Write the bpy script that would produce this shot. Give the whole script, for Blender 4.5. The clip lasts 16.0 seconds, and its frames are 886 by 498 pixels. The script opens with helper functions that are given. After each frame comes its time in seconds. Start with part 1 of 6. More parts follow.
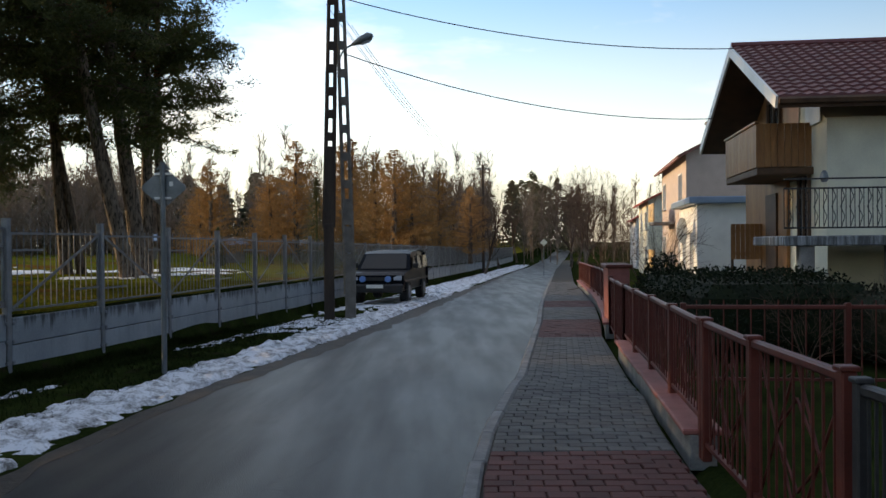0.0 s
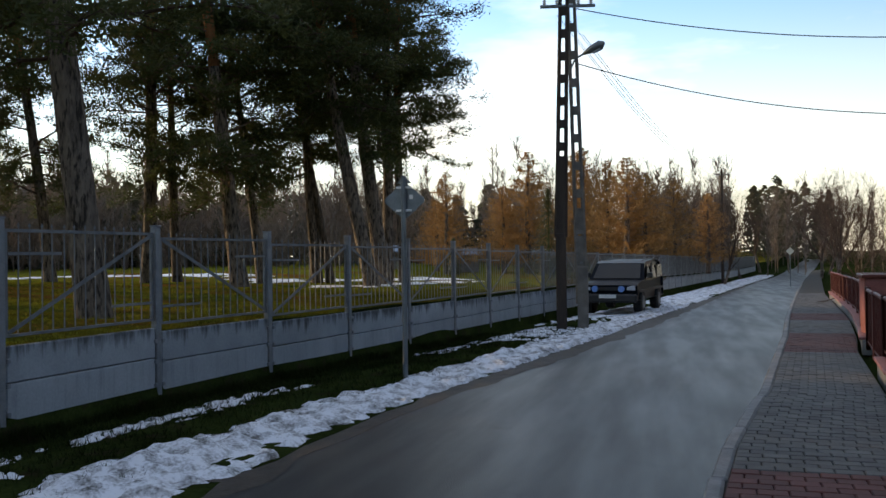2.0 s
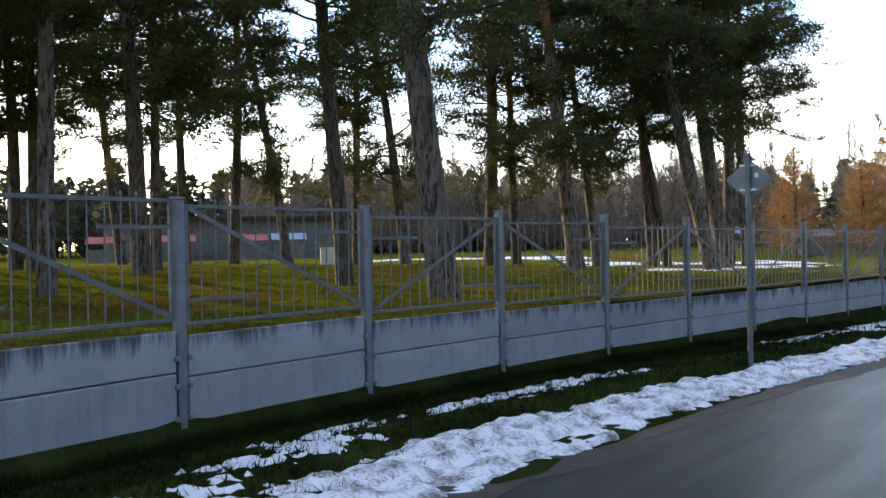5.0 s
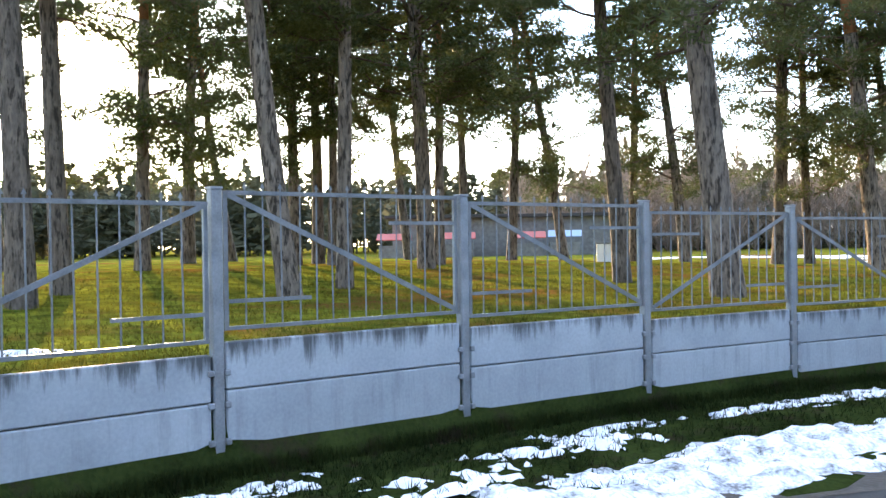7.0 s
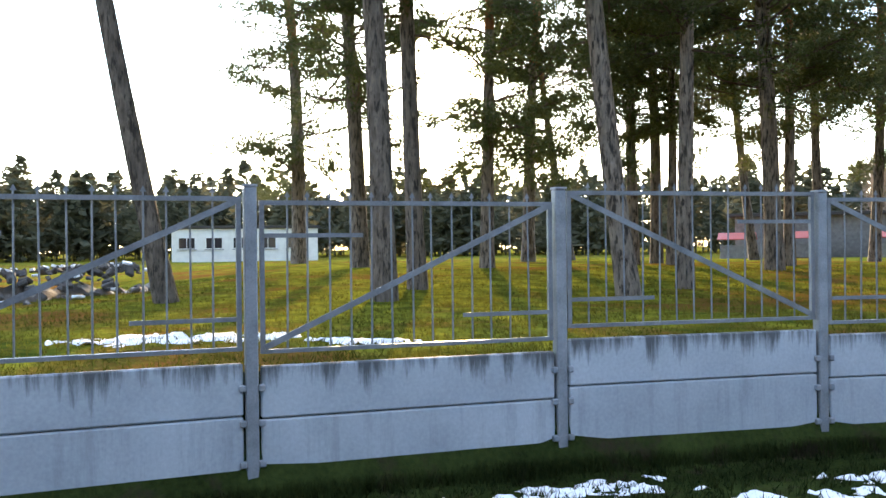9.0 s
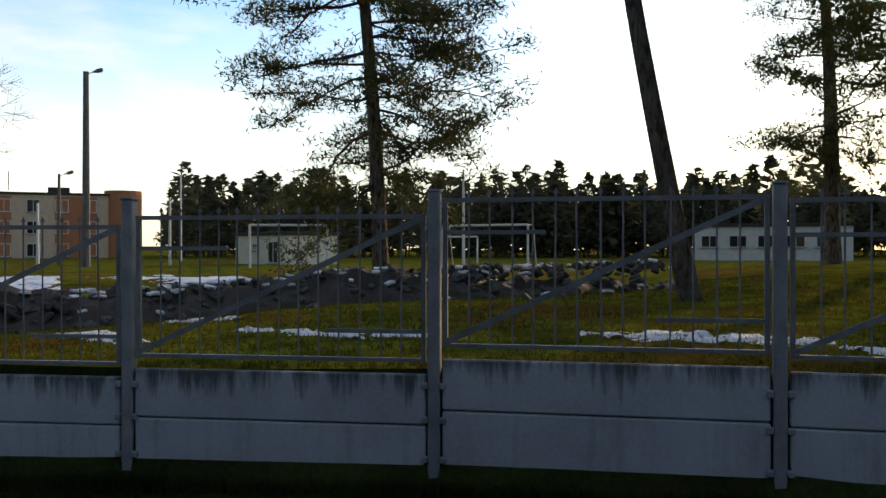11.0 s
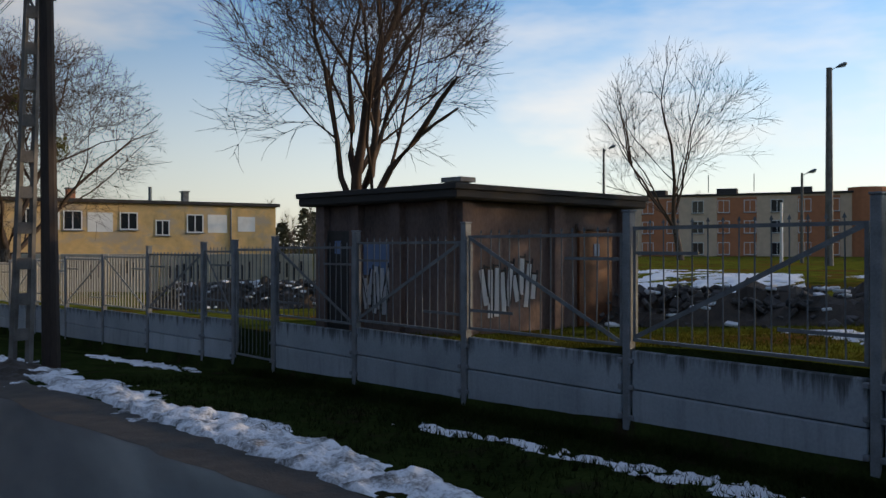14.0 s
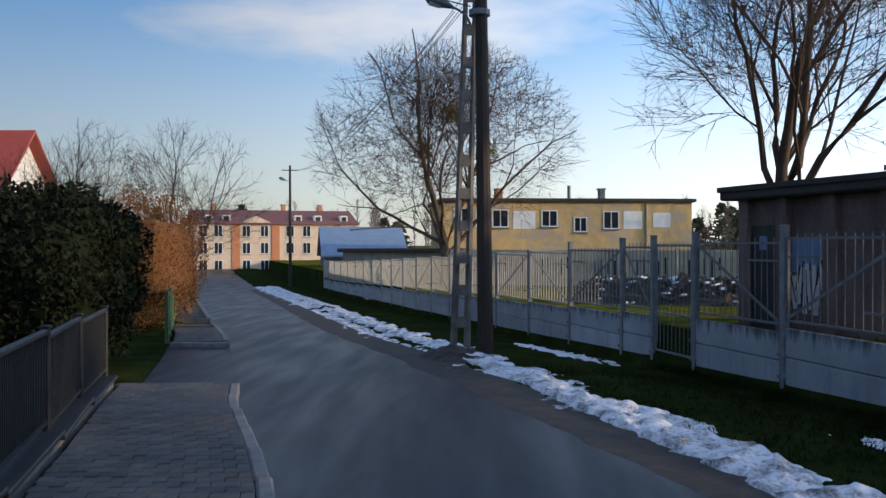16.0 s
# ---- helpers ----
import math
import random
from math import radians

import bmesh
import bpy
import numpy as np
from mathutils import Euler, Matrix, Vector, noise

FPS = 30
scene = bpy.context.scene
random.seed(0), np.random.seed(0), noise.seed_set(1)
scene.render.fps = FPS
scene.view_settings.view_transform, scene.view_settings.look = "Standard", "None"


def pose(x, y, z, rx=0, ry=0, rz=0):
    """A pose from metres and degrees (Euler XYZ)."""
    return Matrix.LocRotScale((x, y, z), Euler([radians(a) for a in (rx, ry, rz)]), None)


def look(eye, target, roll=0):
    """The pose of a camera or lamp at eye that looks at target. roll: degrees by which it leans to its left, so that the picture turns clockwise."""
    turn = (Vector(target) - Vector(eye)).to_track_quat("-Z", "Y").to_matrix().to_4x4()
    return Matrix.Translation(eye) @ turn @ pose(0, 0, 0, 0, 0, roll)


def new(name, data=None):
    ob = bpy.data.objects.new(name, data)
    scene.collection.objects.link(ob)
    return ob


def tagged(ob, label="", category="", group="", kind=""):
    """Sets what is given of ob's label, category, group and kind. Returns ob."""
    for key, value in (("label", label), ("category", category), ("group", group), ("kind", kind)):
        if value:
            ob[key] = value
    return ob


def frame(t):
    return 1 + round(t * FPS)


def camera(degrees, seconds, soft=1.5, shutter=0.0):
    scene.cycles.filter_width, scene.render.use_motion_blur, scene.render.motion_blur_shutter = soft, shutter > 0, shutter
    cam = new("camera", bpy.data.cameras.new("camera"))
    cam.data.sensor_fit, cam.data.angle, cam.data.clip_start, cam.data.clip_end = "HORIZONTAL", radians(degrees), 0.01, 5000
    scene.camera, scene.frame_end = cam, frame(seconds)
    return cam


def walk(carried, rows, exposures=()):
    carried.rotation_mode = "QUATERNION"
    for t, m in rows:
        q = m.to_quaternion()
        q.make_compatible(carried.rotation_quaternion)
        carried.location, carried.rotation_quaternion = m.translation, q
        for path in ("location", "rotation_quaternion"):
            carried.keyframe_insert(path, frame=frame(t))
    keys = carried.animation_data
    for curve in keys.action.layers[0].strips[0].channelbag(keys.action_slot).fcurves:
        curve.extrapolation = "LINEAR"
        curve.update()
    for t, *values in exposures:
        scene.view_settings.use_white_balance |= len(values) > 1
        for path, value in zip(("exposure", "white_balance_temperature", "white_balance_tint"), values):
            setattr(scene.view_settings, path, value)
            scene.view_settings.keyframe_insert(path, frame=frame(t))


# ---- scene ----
cam = camera(53.38, 16.0)
ROWS = [
    (0.0, -0.022, 0.062, 1.614, 89.57, 0.46, -0.00),
    (0.5, -0.022, 0.044, 1.613, 90.04, 0.65, 3.50),
    (1.0, -0.024, 0.020, 1.609, 90.38, 0.61, 6.63),
    (1.5, -0.024, 0.004, 1.609, 90.26, 0.66, 11.05),
    (2.0, -0.024, -0.006, 1.608, 90.36, 0.71, 14.98),
    (2.5, -0.024, 0.000, 1.609, 90.32, 0.70, 18.74),
    (3.0, -0.025, -0.004, 1.608, 90.35, 0.78, 22.63),
    (3.5, -0.027, -0.020, 1.609, 90.26, 1.03, 26.28),
    (4.0, -0.032, -0.032, 1.607, 89.96, 1.06, 29.65),
    (6.5, -0.072, -0.038, 1.598, 89.66, 0.98, 49.12),
    (7.0, -0.066, -0.060, 1.592, 89.71, 0.86, 54.25),
    (7.5, -0.065, -0.073, 1.588, 89.67, 0.75, 59.40),
    (8.0, -0.075, -0.088, 1.589, 89.65, 0.97, 65.77),
    (10.5, -0.087, -0.136, 1.605, 90.04, -0.19, 96.90),
    (11.0, -0.080, -0.141, 1.604, 89.99, 0.03, 108.85),
    (11.5, -0.080, -0.145, 1.604, 90.17, 0.00, 118.29),
    (12.0, -0.081, -0.147, 1.606, 90.10, 0.10, 125.09),
    (12.5, -0.076, -0.139, 1.598, 90.09, -0.01, 132.67),
    (13.0, -0.067, -0.150, 1.601, 90.01, -0.17, 139.45),
    (13.5, -0.057, -0.149, 1.597, 89.91, -0.18, 146.31),
    (14.0, -0.046, -0.151, 1.589, 89.93, 0.04, 154.53),
    (14.5, -0.028, -0.149, 1.588, 90.02, 0.44, 163.01),
    (15.0, -0.009, -0.162, 1.584, 90.14, 0.65, 170.67),
    (15.5, 0.019, -0.167, 1.585, 90.08, 0.50, 176.42),
    (16.0, 0.035, -0.169, 1.583, 89.71, 0.11, 180.97),
]
EXPO = [(0.0, -0.5, 8600, 10), (4.0, -0.3, 8000, 10), (6.5, 1.9, 7800, 10), (8.0, 2.0, 8000, 10), (10.5, -0.1, 8200, 10), (11.0, -0.95, 8300, 10),
        (12.0, -1.6, 8200, 10), (12.5, -1.7, 8000, 10), (13.5, -1.4, 7400, 10), (14.0, -1.3, 7200, 10), (16.0, -0.75, 6600, 10)]
walk(cam, [(t, pose(x, y, z, rx, ry, rz)) for t, x, y, z, rx, ry, rz in ROWS], EXPO)

# ---- light: low winter sun behind the pines, clear sky with thin bright cloud ----
SUN_EL, SUN_AZ = 11.8, 75.5          # height, and degrees to the left of +y
toward_sun = Vector((-math.sin(radians(SUN_AZ)) * math.cos(radians(SUN_EL)),
                     math.cos(radians(SUN_AZ)) * math.cos(radians(SUN_EL)), math.sin(radians(SUN_EL))))
world = bpy.data.worlds.new("world")
scene.world = world
world.use_nodes = True
wn, wl = world.node_tree.nodes, world.node_tree.links
wn.clear()
sky = wn.new("ShaderNodeTexSky")
sky.sky_type, sky.sun_disc = "NISHITA", False
sky.sun_elevation, sky.sun_rotation = radians(SUN_EL), radians(-SUN_AZ)
sky.air_density, sky.dust_density, sky.ozone_density = 1.0, 0.6, 3.0
coord = wn.new("ShaderNodeTexCoord")
flat = wn.new("ShaderNodeMapping")
flat.inputs["Scale"].default_value = (1.3, 1.3, 4.5)
cloud = wn.new("ShaderNodeTexNoise")
cloud.inputs["Scale"].default_value, cloud.inputs["Detail"].default_value = 1.5, 6
cloud.inputs["Roughness"].default_value = 0.55
ramp = wn.new("ShaderNodeValToRGB")
ramp.color_ramp.elements[0].position, ramp.color_ramp.elements[1].position = 0.48, 0.72
hue = wn.new("ShaderNodeMix")
hue.data_type = "RGBA"
gain = wn.new("ShaderNodeVectorMath")
gain.operation = "MULTIPLY_ADD"
gain.inputs[1].default_value = (0.55, 0.55, 0.6)
gain.inputs[2].default_value = (7.4, 7.1, 6.9)
back = wn.new("ShaderNodeBackground")
back.inputs["Strength"].default_value = 0.15
out = wn.new("ShaderNodeOutputWorld")
wl.new(coord.outputs["Generated"], flat.inputs["Vector"])
wl.new(flat.outputs["Vector"], cloud.inputs["Vector"])
wl.new(cloud.outputs["Fac"], ramp.inputs["Fac"])
wl.new(sky.outputs["Color"], gain.inputs[0])
split, haze, most = wn.new("ShaderNodeSeparateXYZ"), wn.new("ShaderNodeMapRange"), wn.new("ShaderNodeMath")
haze.inputs["From Min"].default_value, haze.inputs["From Max"].default_value = 0.3, 0.02
haze.inputs["To Min"].default_value, haze.inputs["To Max"].default_value = 0.0, 0.75
haze.interpolation_type = "SMOOTHSTEP"
most.operation = "MAXIMUM"
wl.new(coord.outputs["Generated"], split.inputs["Vector"])
wl.new(split.outputs["Z"], haze.inputs["Value"])
wl.new(haze.outputs["Result"], most.inputs[0])
wl.new(ramp.outputs["Color"], most.inputs[1])
wl.new(most.outputs["Value"], hue.inputs["Factor"])
clear = wn.new("ShaderNodeVectorMath")
clear.operation = "MULTIPLY"
clear.inputs[1].default_value = (1.75, 2.1, 2.45)
wl.new(sky.outputs["Color"], clear.inputs[0])
wl.new(clear.outputs["Vector"], hue.inputs["A"])
wl.new(gain.outputs["Vector"], hue.inputs["B"])
# thin cloud scatters the light forward: brighter toward the sun, dimmer away from it
aim, phase, glow, lit, halo = (wn.new("ShaderNodeVectorMath"), wn.new("ShaderNodeMapRange"), wn.new("ShaderNodeMath"),
                               wn.new("ShaderNodeVectorMath"), wn.new("ShaderNodeVectorMath"))
aim.operation, aim.inputs[1].default_value = "DOT_PRODUCT", toward_sun
phase.inputs["From Min"].default_value, phase.inputs["From Max"].default_value = -0.8, 0.35
phase.inputs["To Min"].default_value, phase.inputs["To Max"].default_value = 0.55, 1.75
phase.interpolation_type = "SMOOTHSTEP"
glow.operation, glow.inputs[1].default_value, glow.use_clamp = "POWER", 700.0, False
lit.operation, halo.operation = "MULTIPLY", "MULTIPLY_ADD"
halo.inputs[0].default_value = (90.0, 74.0, 48.0)
front = wn.new("ShaderNodeMath")
front.operation, front.inputs[1].default_value = "MAXIMUM", 0.0
wl.new(coord.outputs["Generated"], aim.inputs[0])
wl.new(aim.outputs["Value"], phase.inputs["Value"])
wl.new(aim.outputs["Value"], front.inputs[0])
wl.new(front.outputs["Value"], glow.inputs[0])
wl.new(hue.outputs["Result"], lit.inputs[0])
wl.new(phase.outputs["Result"], lit.inputs[1])
wl.new(glow.outputs["Value"], halo.inputs[1])
wl.new(lit.outputs["Vector"], halo.inputs[2])
wl.new(halo.outputs["Vector"], back.inputs["Color"])
wl.new(back.outputs["Background"], out.inputs["Surface"])
sun = new("sun", bpy.data.lights.new("sun", "SUN"))
sun.data.energy, sun.data.angle, sun.data.color = 5.0, radians(0.6), (1.0, 0.76, 0.5)
sun.matrix_world = look(toward_sun * 100, (0, 0, 0))


# ---- materials ----
def material(name, dark, light, rough=0.8, scale=3.0, grain=40.0, bump=0.25, metal=0.0, stretch=(1, 1, 1), spread=(0.3, 0.7),
             own=0.0, spec=0.4, through_light=0.0, depth=0.01):
    """Two colours blended by a coarse and a fine noise, with a fine relief; own: how far each piece differs in brightness."""
    m = bpy.data.materials.new(name)
    m.use_nodes = True
    n, l = m.node_tree.nodes, m.node_tree.links
    b = n["Principled BSDF"]
    geo, mp = n.new("ShaderNodeNewGeometry"), n.new("ShaderNodeMapping")
    mp.inputs["Scale"].default_value = stretch
    l.new(geo.outputs["Position"], mp.inputs["Vector"])
    big, fine = n.new("ShaderNodeTexNoise"), n.new("ShaderNodeTexNoise")
    big.inputs["Scale"].default_value, big.inputs["Detail"].default_value = scale, 4
    fine.inputs["Scale"].default_value, fine.inputs["Detail"].default_value = grain, 3
    l.new(mp.outputs["Vector"], big.inputs["Vector"])
    l.new(mp.outputs["Vector"], fine.inputs["Vector"])
    add = n.new("ShaderNodeMath")
    add.operation = "MULTIPLY_ADD"
    add.inputs[1].default_value = 0.35
    l.new(fine.outputs["Fac"], add.inputs[0])
    half = n.new("ShaderNodeMath")
    half.operation = "MULTIPLY"
    half.inputs[1].default_value = 0.65
    l.new(big.outputs["Fac"], half.inputs[0])
    l.new(half.outputs["Value"], add.inputs[2])
    r = n.new("ShaderNodeValToRGB")
    r.color_ramp.elements[0].position, r.color_ramp.elements[1].position = spread
    r.color_ramp.elements[0].color, r.color_ramp.elements[1].color = (*dark, 1), (*light, 1)
    l.new(add.outputs["Value"], r.inputs["Fac"])
    colour = r.outputs["Color"]
    if own:
        info, ma, hsv = n.new("ShaderNodeObjectInfo"), n.new("ShaderNodeMapRange"), n.new("ShaderNodeHueSaturation")
        ma.inputs["To Min"].default_value, ma.inputs["To Max"].default_value = 1 - own, 1 + own
        l.new(info.outputs["Random"], ma.inputs["Value"])
        l.new(ma.outputs["Result"], hsv.inputs["Value"])
        l.new(colour, hsv.inputs["Color"])
        colour = hsv.outputs["Color"]
    l.new(colour, b.inputs["Base Color"])
    b.inputs["Roughness"].default_value, b.inputs["Metallic"].default_value = rough, metal
    b.inputs["Specular IOR Level"].default_value = spec
    if bump:
        bp = n.new("ShaderNodeBump")
        bp.inputs["Strength"].default_value, bp.inputs["Distance"].default_value = bump, depth
        l.new(add.outputs["Value"], bp.inputs["Height"])
        l.new(bp.outputs["Normal"], b.inputs["Normal"])
    if through_light:
        tr, mix = n.new("ShaderNodeBsdfTranslucent"), n.new("ShaderNodeMixShader")
        mix.inputs["Fac"].default_value = through_light
        l.new(colour, tr.inputs["Color"])
        l.new(b.outputs["BSDF"], mix.inputs[1])
        l.new(tr.outputs["BSDF"], mix.inputs[2])
        l.new(mix.outputs["Shader"], n["Material Output"].inputs["Surface"])
    return m


def noisy_rough(m, low, high, scale, stretch=(1, 1, 1)):
    """Let the gloss of m change from place to place (wet and dry patches)."""
    n, l = m.node_tree.nodes, m.node_tree.links
    geo, mp, tx, mr = n.new("ShaderNodeNewGeometry"), n.new("ShaderNodeMapping"), n.new("ShaderNodeTexNoise"), n.new("ShaderNodeMapRange")
    mp.inputs["Scale"].default_value = stretch
    tx.inputs["Scale"].default_value, tx.inputs["Detail"].default_value = scale, 5
    mr.inputs["From Min"].default_value, mr.inputs["From Max"].default_value = 0.35, 0.65
    mr.inputs["To Min"].default_value, mr.inputs["To Max"].default_value = low, high
    l.new(geo.outputs["Position"], mp.inputs["Vector"])
    l.new(mp.outputs["Vector"], tx.inputs["Vector"])
    l.new(tx.outputs["Fac"], mr.inputs["Value"])
    l.new(mr.outputs["Result"], n["Principled BSDF"].inputs["Roughness"])
    return m


ASPHALT = noisy_rough(material("asphalt", (0.009, 0.0095, 0.011), (0.03, 0.03, 0.033), 0.6, 1.1, 110, 0.5, spec=0.28, stretch=(1, 0.35, 1), depth=0.012), 0.38, 0.5, 3.2, (0.8, 0.1, 1))
# street-side shade is put into this colour, far below the turf's
GRASS_SHADED = material("grass", (0.007, 0.011, 0.004), (0.036, 0.05, 0.014), 0.95, 1.2, 22, 0.9, spec=0.0, depth=0.06)
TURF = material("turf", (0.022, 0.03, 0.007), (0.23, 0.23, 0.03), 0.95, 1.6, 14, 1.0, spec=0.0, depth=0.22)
TURF_BLADE = material("turf blades", (0.03, 0.036, 0.008), (0.2, 0.18, 0.028), 0.9, 0.9, 12, 0, spec=0.0, through_light=0.25)
DIRT = material("wet dirt", (0.02, 0.015, 0.011), (0.075, 0.055, 0.04), 0.7, 4, 40, 0.8, depth=0.03)
SNOW = material("old snow", (0.14, 0.135, 0.13), (0.84, 0.86, 0.9), 0.7, 5, 34, 0.9, spread=(0.36, 0.55), depth=0.05)
CLEAN_SNOW = material("snow", (0.7, 0.72, 0.76), (0.88, 0.9, 0.93), 0.7, 2, 30, 0.5, depth=0.03)
CONCRETE = material("stained concrete", (0.26, 0.29, 0.32), (0.41, 0.45, 0.485), 0.85, 1.6, 34, 0.2, own=0.07)


def patched(m, colour, scale, low, high, stretch=(1, 1, 1)):
    """Irregular patches of another colour over m (leaf litter, tar repairs)."""
    n, l = m.node_tree.nodes, m.node_tree.links
    b = n["Principled BSDF"]
    old = b.inputs["Base Color"].links[0].from_socket
    geo, mp, tx, mr, mx = n.new("ShaderNodeNewGeometry"), n.new("ShaderNodeMapping"), n.new("ShaderNodeTexNoise"), n.new("ShaderNodeMapRange"), n.new("ShaderNodeMix")
    mp.inputs["Scale"].default_value = stretch
    tx.inputs["Scale"].default_value, tx.inputs["Detail"].default_value, tx.inputs["Roughness"].default_value = scale, 7, 0.65
    mr.inputs["From Min"].default_value, mr.inputs["From Max"].default_value = low, high
    mx.data_type = "RGBA"
    mx.inputs["B"].default_value = (*colour, 1)
    l.new(geo.outputs["Position"], mp.inputs["Vector"])
    l.new(mp.outputs["Vector"], tx.inputs["Vector"])
    l.new(tx.outputs["Fac"], mr.inputs["Value"])
    l.new(mr.outputs["Result"], mx.inputs["Factor"])
    l.new(old, mx.inputs["A"])
    l.new(mx.outputs["Result"], b.inputs["Base Color"])
    return m


patched(TURF, (0.15, 0.07, 0.022), 0.35, 0.5, 0.62)
patched(TURF, (0.03, 0.055, 0.01), 0.5, 0.55, 0.7)
patched(GRASS_SHADED, (0.03, 0.024, 0.014), 2.5, 0.55, 0.68)
patched(ASPHALT, (0.012, 0.012, 0.013), 0.5, 0.56, 0.6, (1, 0.3, 1))


def cracked(m, scale=0.55, wide=0.012):
    """Thin dark cracks wandering over m."""
    n, l = m.node_tree.nodes, m.node_tree.links
    b = n["Principled BSDF"]
    old = b.inputs["Base Color"].links[0].from_socket
    geo, bend, add, vo, mr, mx = (n.new("ShaderNodeNewGeometry"), n.new("ShaderNodeTexNoise"), n.new("ShaderNodeVectorMath"), n.new("ShaderNodeTexVoronoi"),
                                  n.new("ShaderNodeMapRange"), n.new("ShaderNodeMix"))
    bend.inputs["Scale"].default_value, bend.inputs["Detail"].default_value = 1.8, 5
    add.operation, add.inputs[1].default_value = "MULTIPLY_ADD", (0.9, 0.9, 0.9)
    vo.feature, vo.inputs["Scale"].default_value = "DISTANCE_TO_EDGE", scale
    mr.inputs["From Max"].default_value, mr.inputs["To Min"].default_value, mr.inputs["To Max"].default_value = wide, 0.85, 0.0
    mx.data_type = "RGBA"
    mx.inputs["B"].default_value = (0.008, 0.008, 0.009, 1)
    l.new(bend.outputs["Color"], add.inputs[0])
    l.new(geo.outputs["Position"], bend.inputs["Vector"])
    l.new(geo.outputs["Position"], add.inputs[2])
    l.new(add.outputs["Vector"], vo.inputs["Vector"])
    l.new(vo.outputs["Distance"], mr.inputs["Value"])
    l.new(mr.outputs["Result"], mx.inputs["Factor"])
    l.new(old, mx.inputs["A"])
    l.new(mx.outputs["Result"], b.inputs["Base Color"])
    return m


cracked(ASPHALT)


def streaked(m, amount, top=0.0, length=0.0):
    """Runs of grime of uneven length; with a length they start at the plate's upper edge, at local height top."""
    n, l = m.node_tree.nodes, m.node_tree.links
    b = n["Principled BSDF"]
    old = b.inputs["Base Color"].links[0].from_socket
    geo, mp, tx, mr, mx = n.new("ShaderNodeNewGeometry"), n.new("ShaderNodeMapping"), n.new("ShaderNodeTexNoise"), n.new("ShaderNodeMapRange"), n.new("ShaderNodeMix")
    mp.inputs["Scale"].default_value = (4.0, 4.0, 0.4)
    tx.inputs["Scale"].default_value, tx.inputs["Detail"].default_value = 1.6, 7
    tx.inputs["Roughness"].default_value = 0.72
    mr.inputs["From Min"].default_value, mr.inputs["From Max"].default_value = 0.5, 0.66
    mr.inputs["To Max"].default_value = amount
    mx.data_type = "RGBA"
    mx.inputs["B"].default_value = (0.045, 0.047, 0.045, 1)
    l.new(geo.outputs["Position"], mp.inputs["Vector"])
    l.new(mp.outputs["Vector"], tx.inputs["Vector"])
    value = tx.outputs["Fac"]
    if length:
        tc, sp, down, both = n.new("ShaderNodeTexCoord"), n.new("ShaderNodeSeparateXYZ"), n.new("ShaderNodeMapRange"), n.new("ShaderNodeMath")
        down.inputs["From Min"].default_value, down.inputs["From Max"].default_value = top - length, top
        down.inputs["To Min"].default_value, down.inputs["To Max"].default_value = -0.16, 0.12
        both.operation = "ADD"
        l.new(tc.outputs["Object"], sp.inputs["Vector"])
        l.new(sp.outputs["Z"], down.inputs["Value"])
        l.new(down.outputs["Result"], both.inputs[0])
        l.new(value, both.inputs[1])
        value = both.outputs["Value"]
    l.new(value, mr.inputs["Value"])
    l.new(mr.outputs["Result"], mx.inputs["Factor"])
    l.new(old, mx.inputs["A"])
    l.new(mx.outputs["Result"], b.inputs["Base Color"])
    return m


streaked(CONCRETE, 0.85, 0.755, 0.3)
CONCRETE_LOW = streaked(material("pale concrete", (0.28, 0.31, 0.34), (0.43, 0.47, 0.505), 0.85, 1.6, 34, 0.2, own=0.06), 0.22)
POSTGREY = material("grey painted steel", (0.15, 0.165, 0.18), (0.29, 0.31, 0.335), 0.5, 5, 60, 0.15, metal=0.2)
BAR = material("galvanised bar", (0.11, 0.12, 0.13), (0.23, 0.25, 0.27), 0.5, 6, 60, 0.1, metal=0.3)
PAVER = material("grey paver", (0.05, 0.049, 0.047), (0.125, 0.12, 0.112), 0.8, 3, 60, 0.3, own=0.2)
PAVER_RED = material("red paver", (0.06, 0.02, 0.017), (0.13, 0.042, 0.034), 0.8, 3, 60, 0.3, own=0.2)
JOINT = material("sandy joints", (0.03, 0.028, 0.024), (0.065, 0.06, 0.05), 0.95, 6, 60, 0.4)
KERB = material("kerb concrete", (0.13, 0.127, 0.122), (0.28, 0.272, 0.262), 0.85, 4, 50, 0.3, own=0.1)
BARK = patched(material("pine bark", (0.08, 0.066, 0.057), (0.26, 0.21, 0.172), 0.95, 9, 30, 1.0, stretch=(1, 1, 0.3), own=0.25, spec=0.1, depth=0.07), (0.045, 0.036, 0.03), 14, 0.5, 0.6, (1, 1, 0.25))
BARK_RED = material("red upper bark", (0.14, 0.06, 0.028), (0.34, 0.15, 0.065), 0.9, 4, 24, 0.7, stretch=(1, 1, 0.4), spec=0.1, depth=0.02)
NEEDLE = material("pine needles", (0.034, 0.05, 0.02), (0.115, 0.125, 0.042), 0.6, 0.8, 9, 0, spec=0.25, through_light=0.36)
TWIG = material("bare twigs", (0.05, 0.036, 0.03), (0.15, 0.105, 0.08), 0.9, 1.5, 20, 0, spec=0.1, own=0.2)
WOOD_DARK = material("tarred pole wood", (0.022, 0.016, 0.013), (0.07, 0.05, 0.04), 0.8, 3, 40, 0.5, stretch=(1, 1, 0.15))
POLE = material("pole concrete", (0.1, 0.092, 0.083), (0.25, 0.23, 0.205), 0.9, 4, 50, 0.3)
RED_IRON = material("red oxide painted iron", (0.07, 0.013, 0.009), (0.135, 0.027, 0.018), 0.5, 5, 60, 0.15)
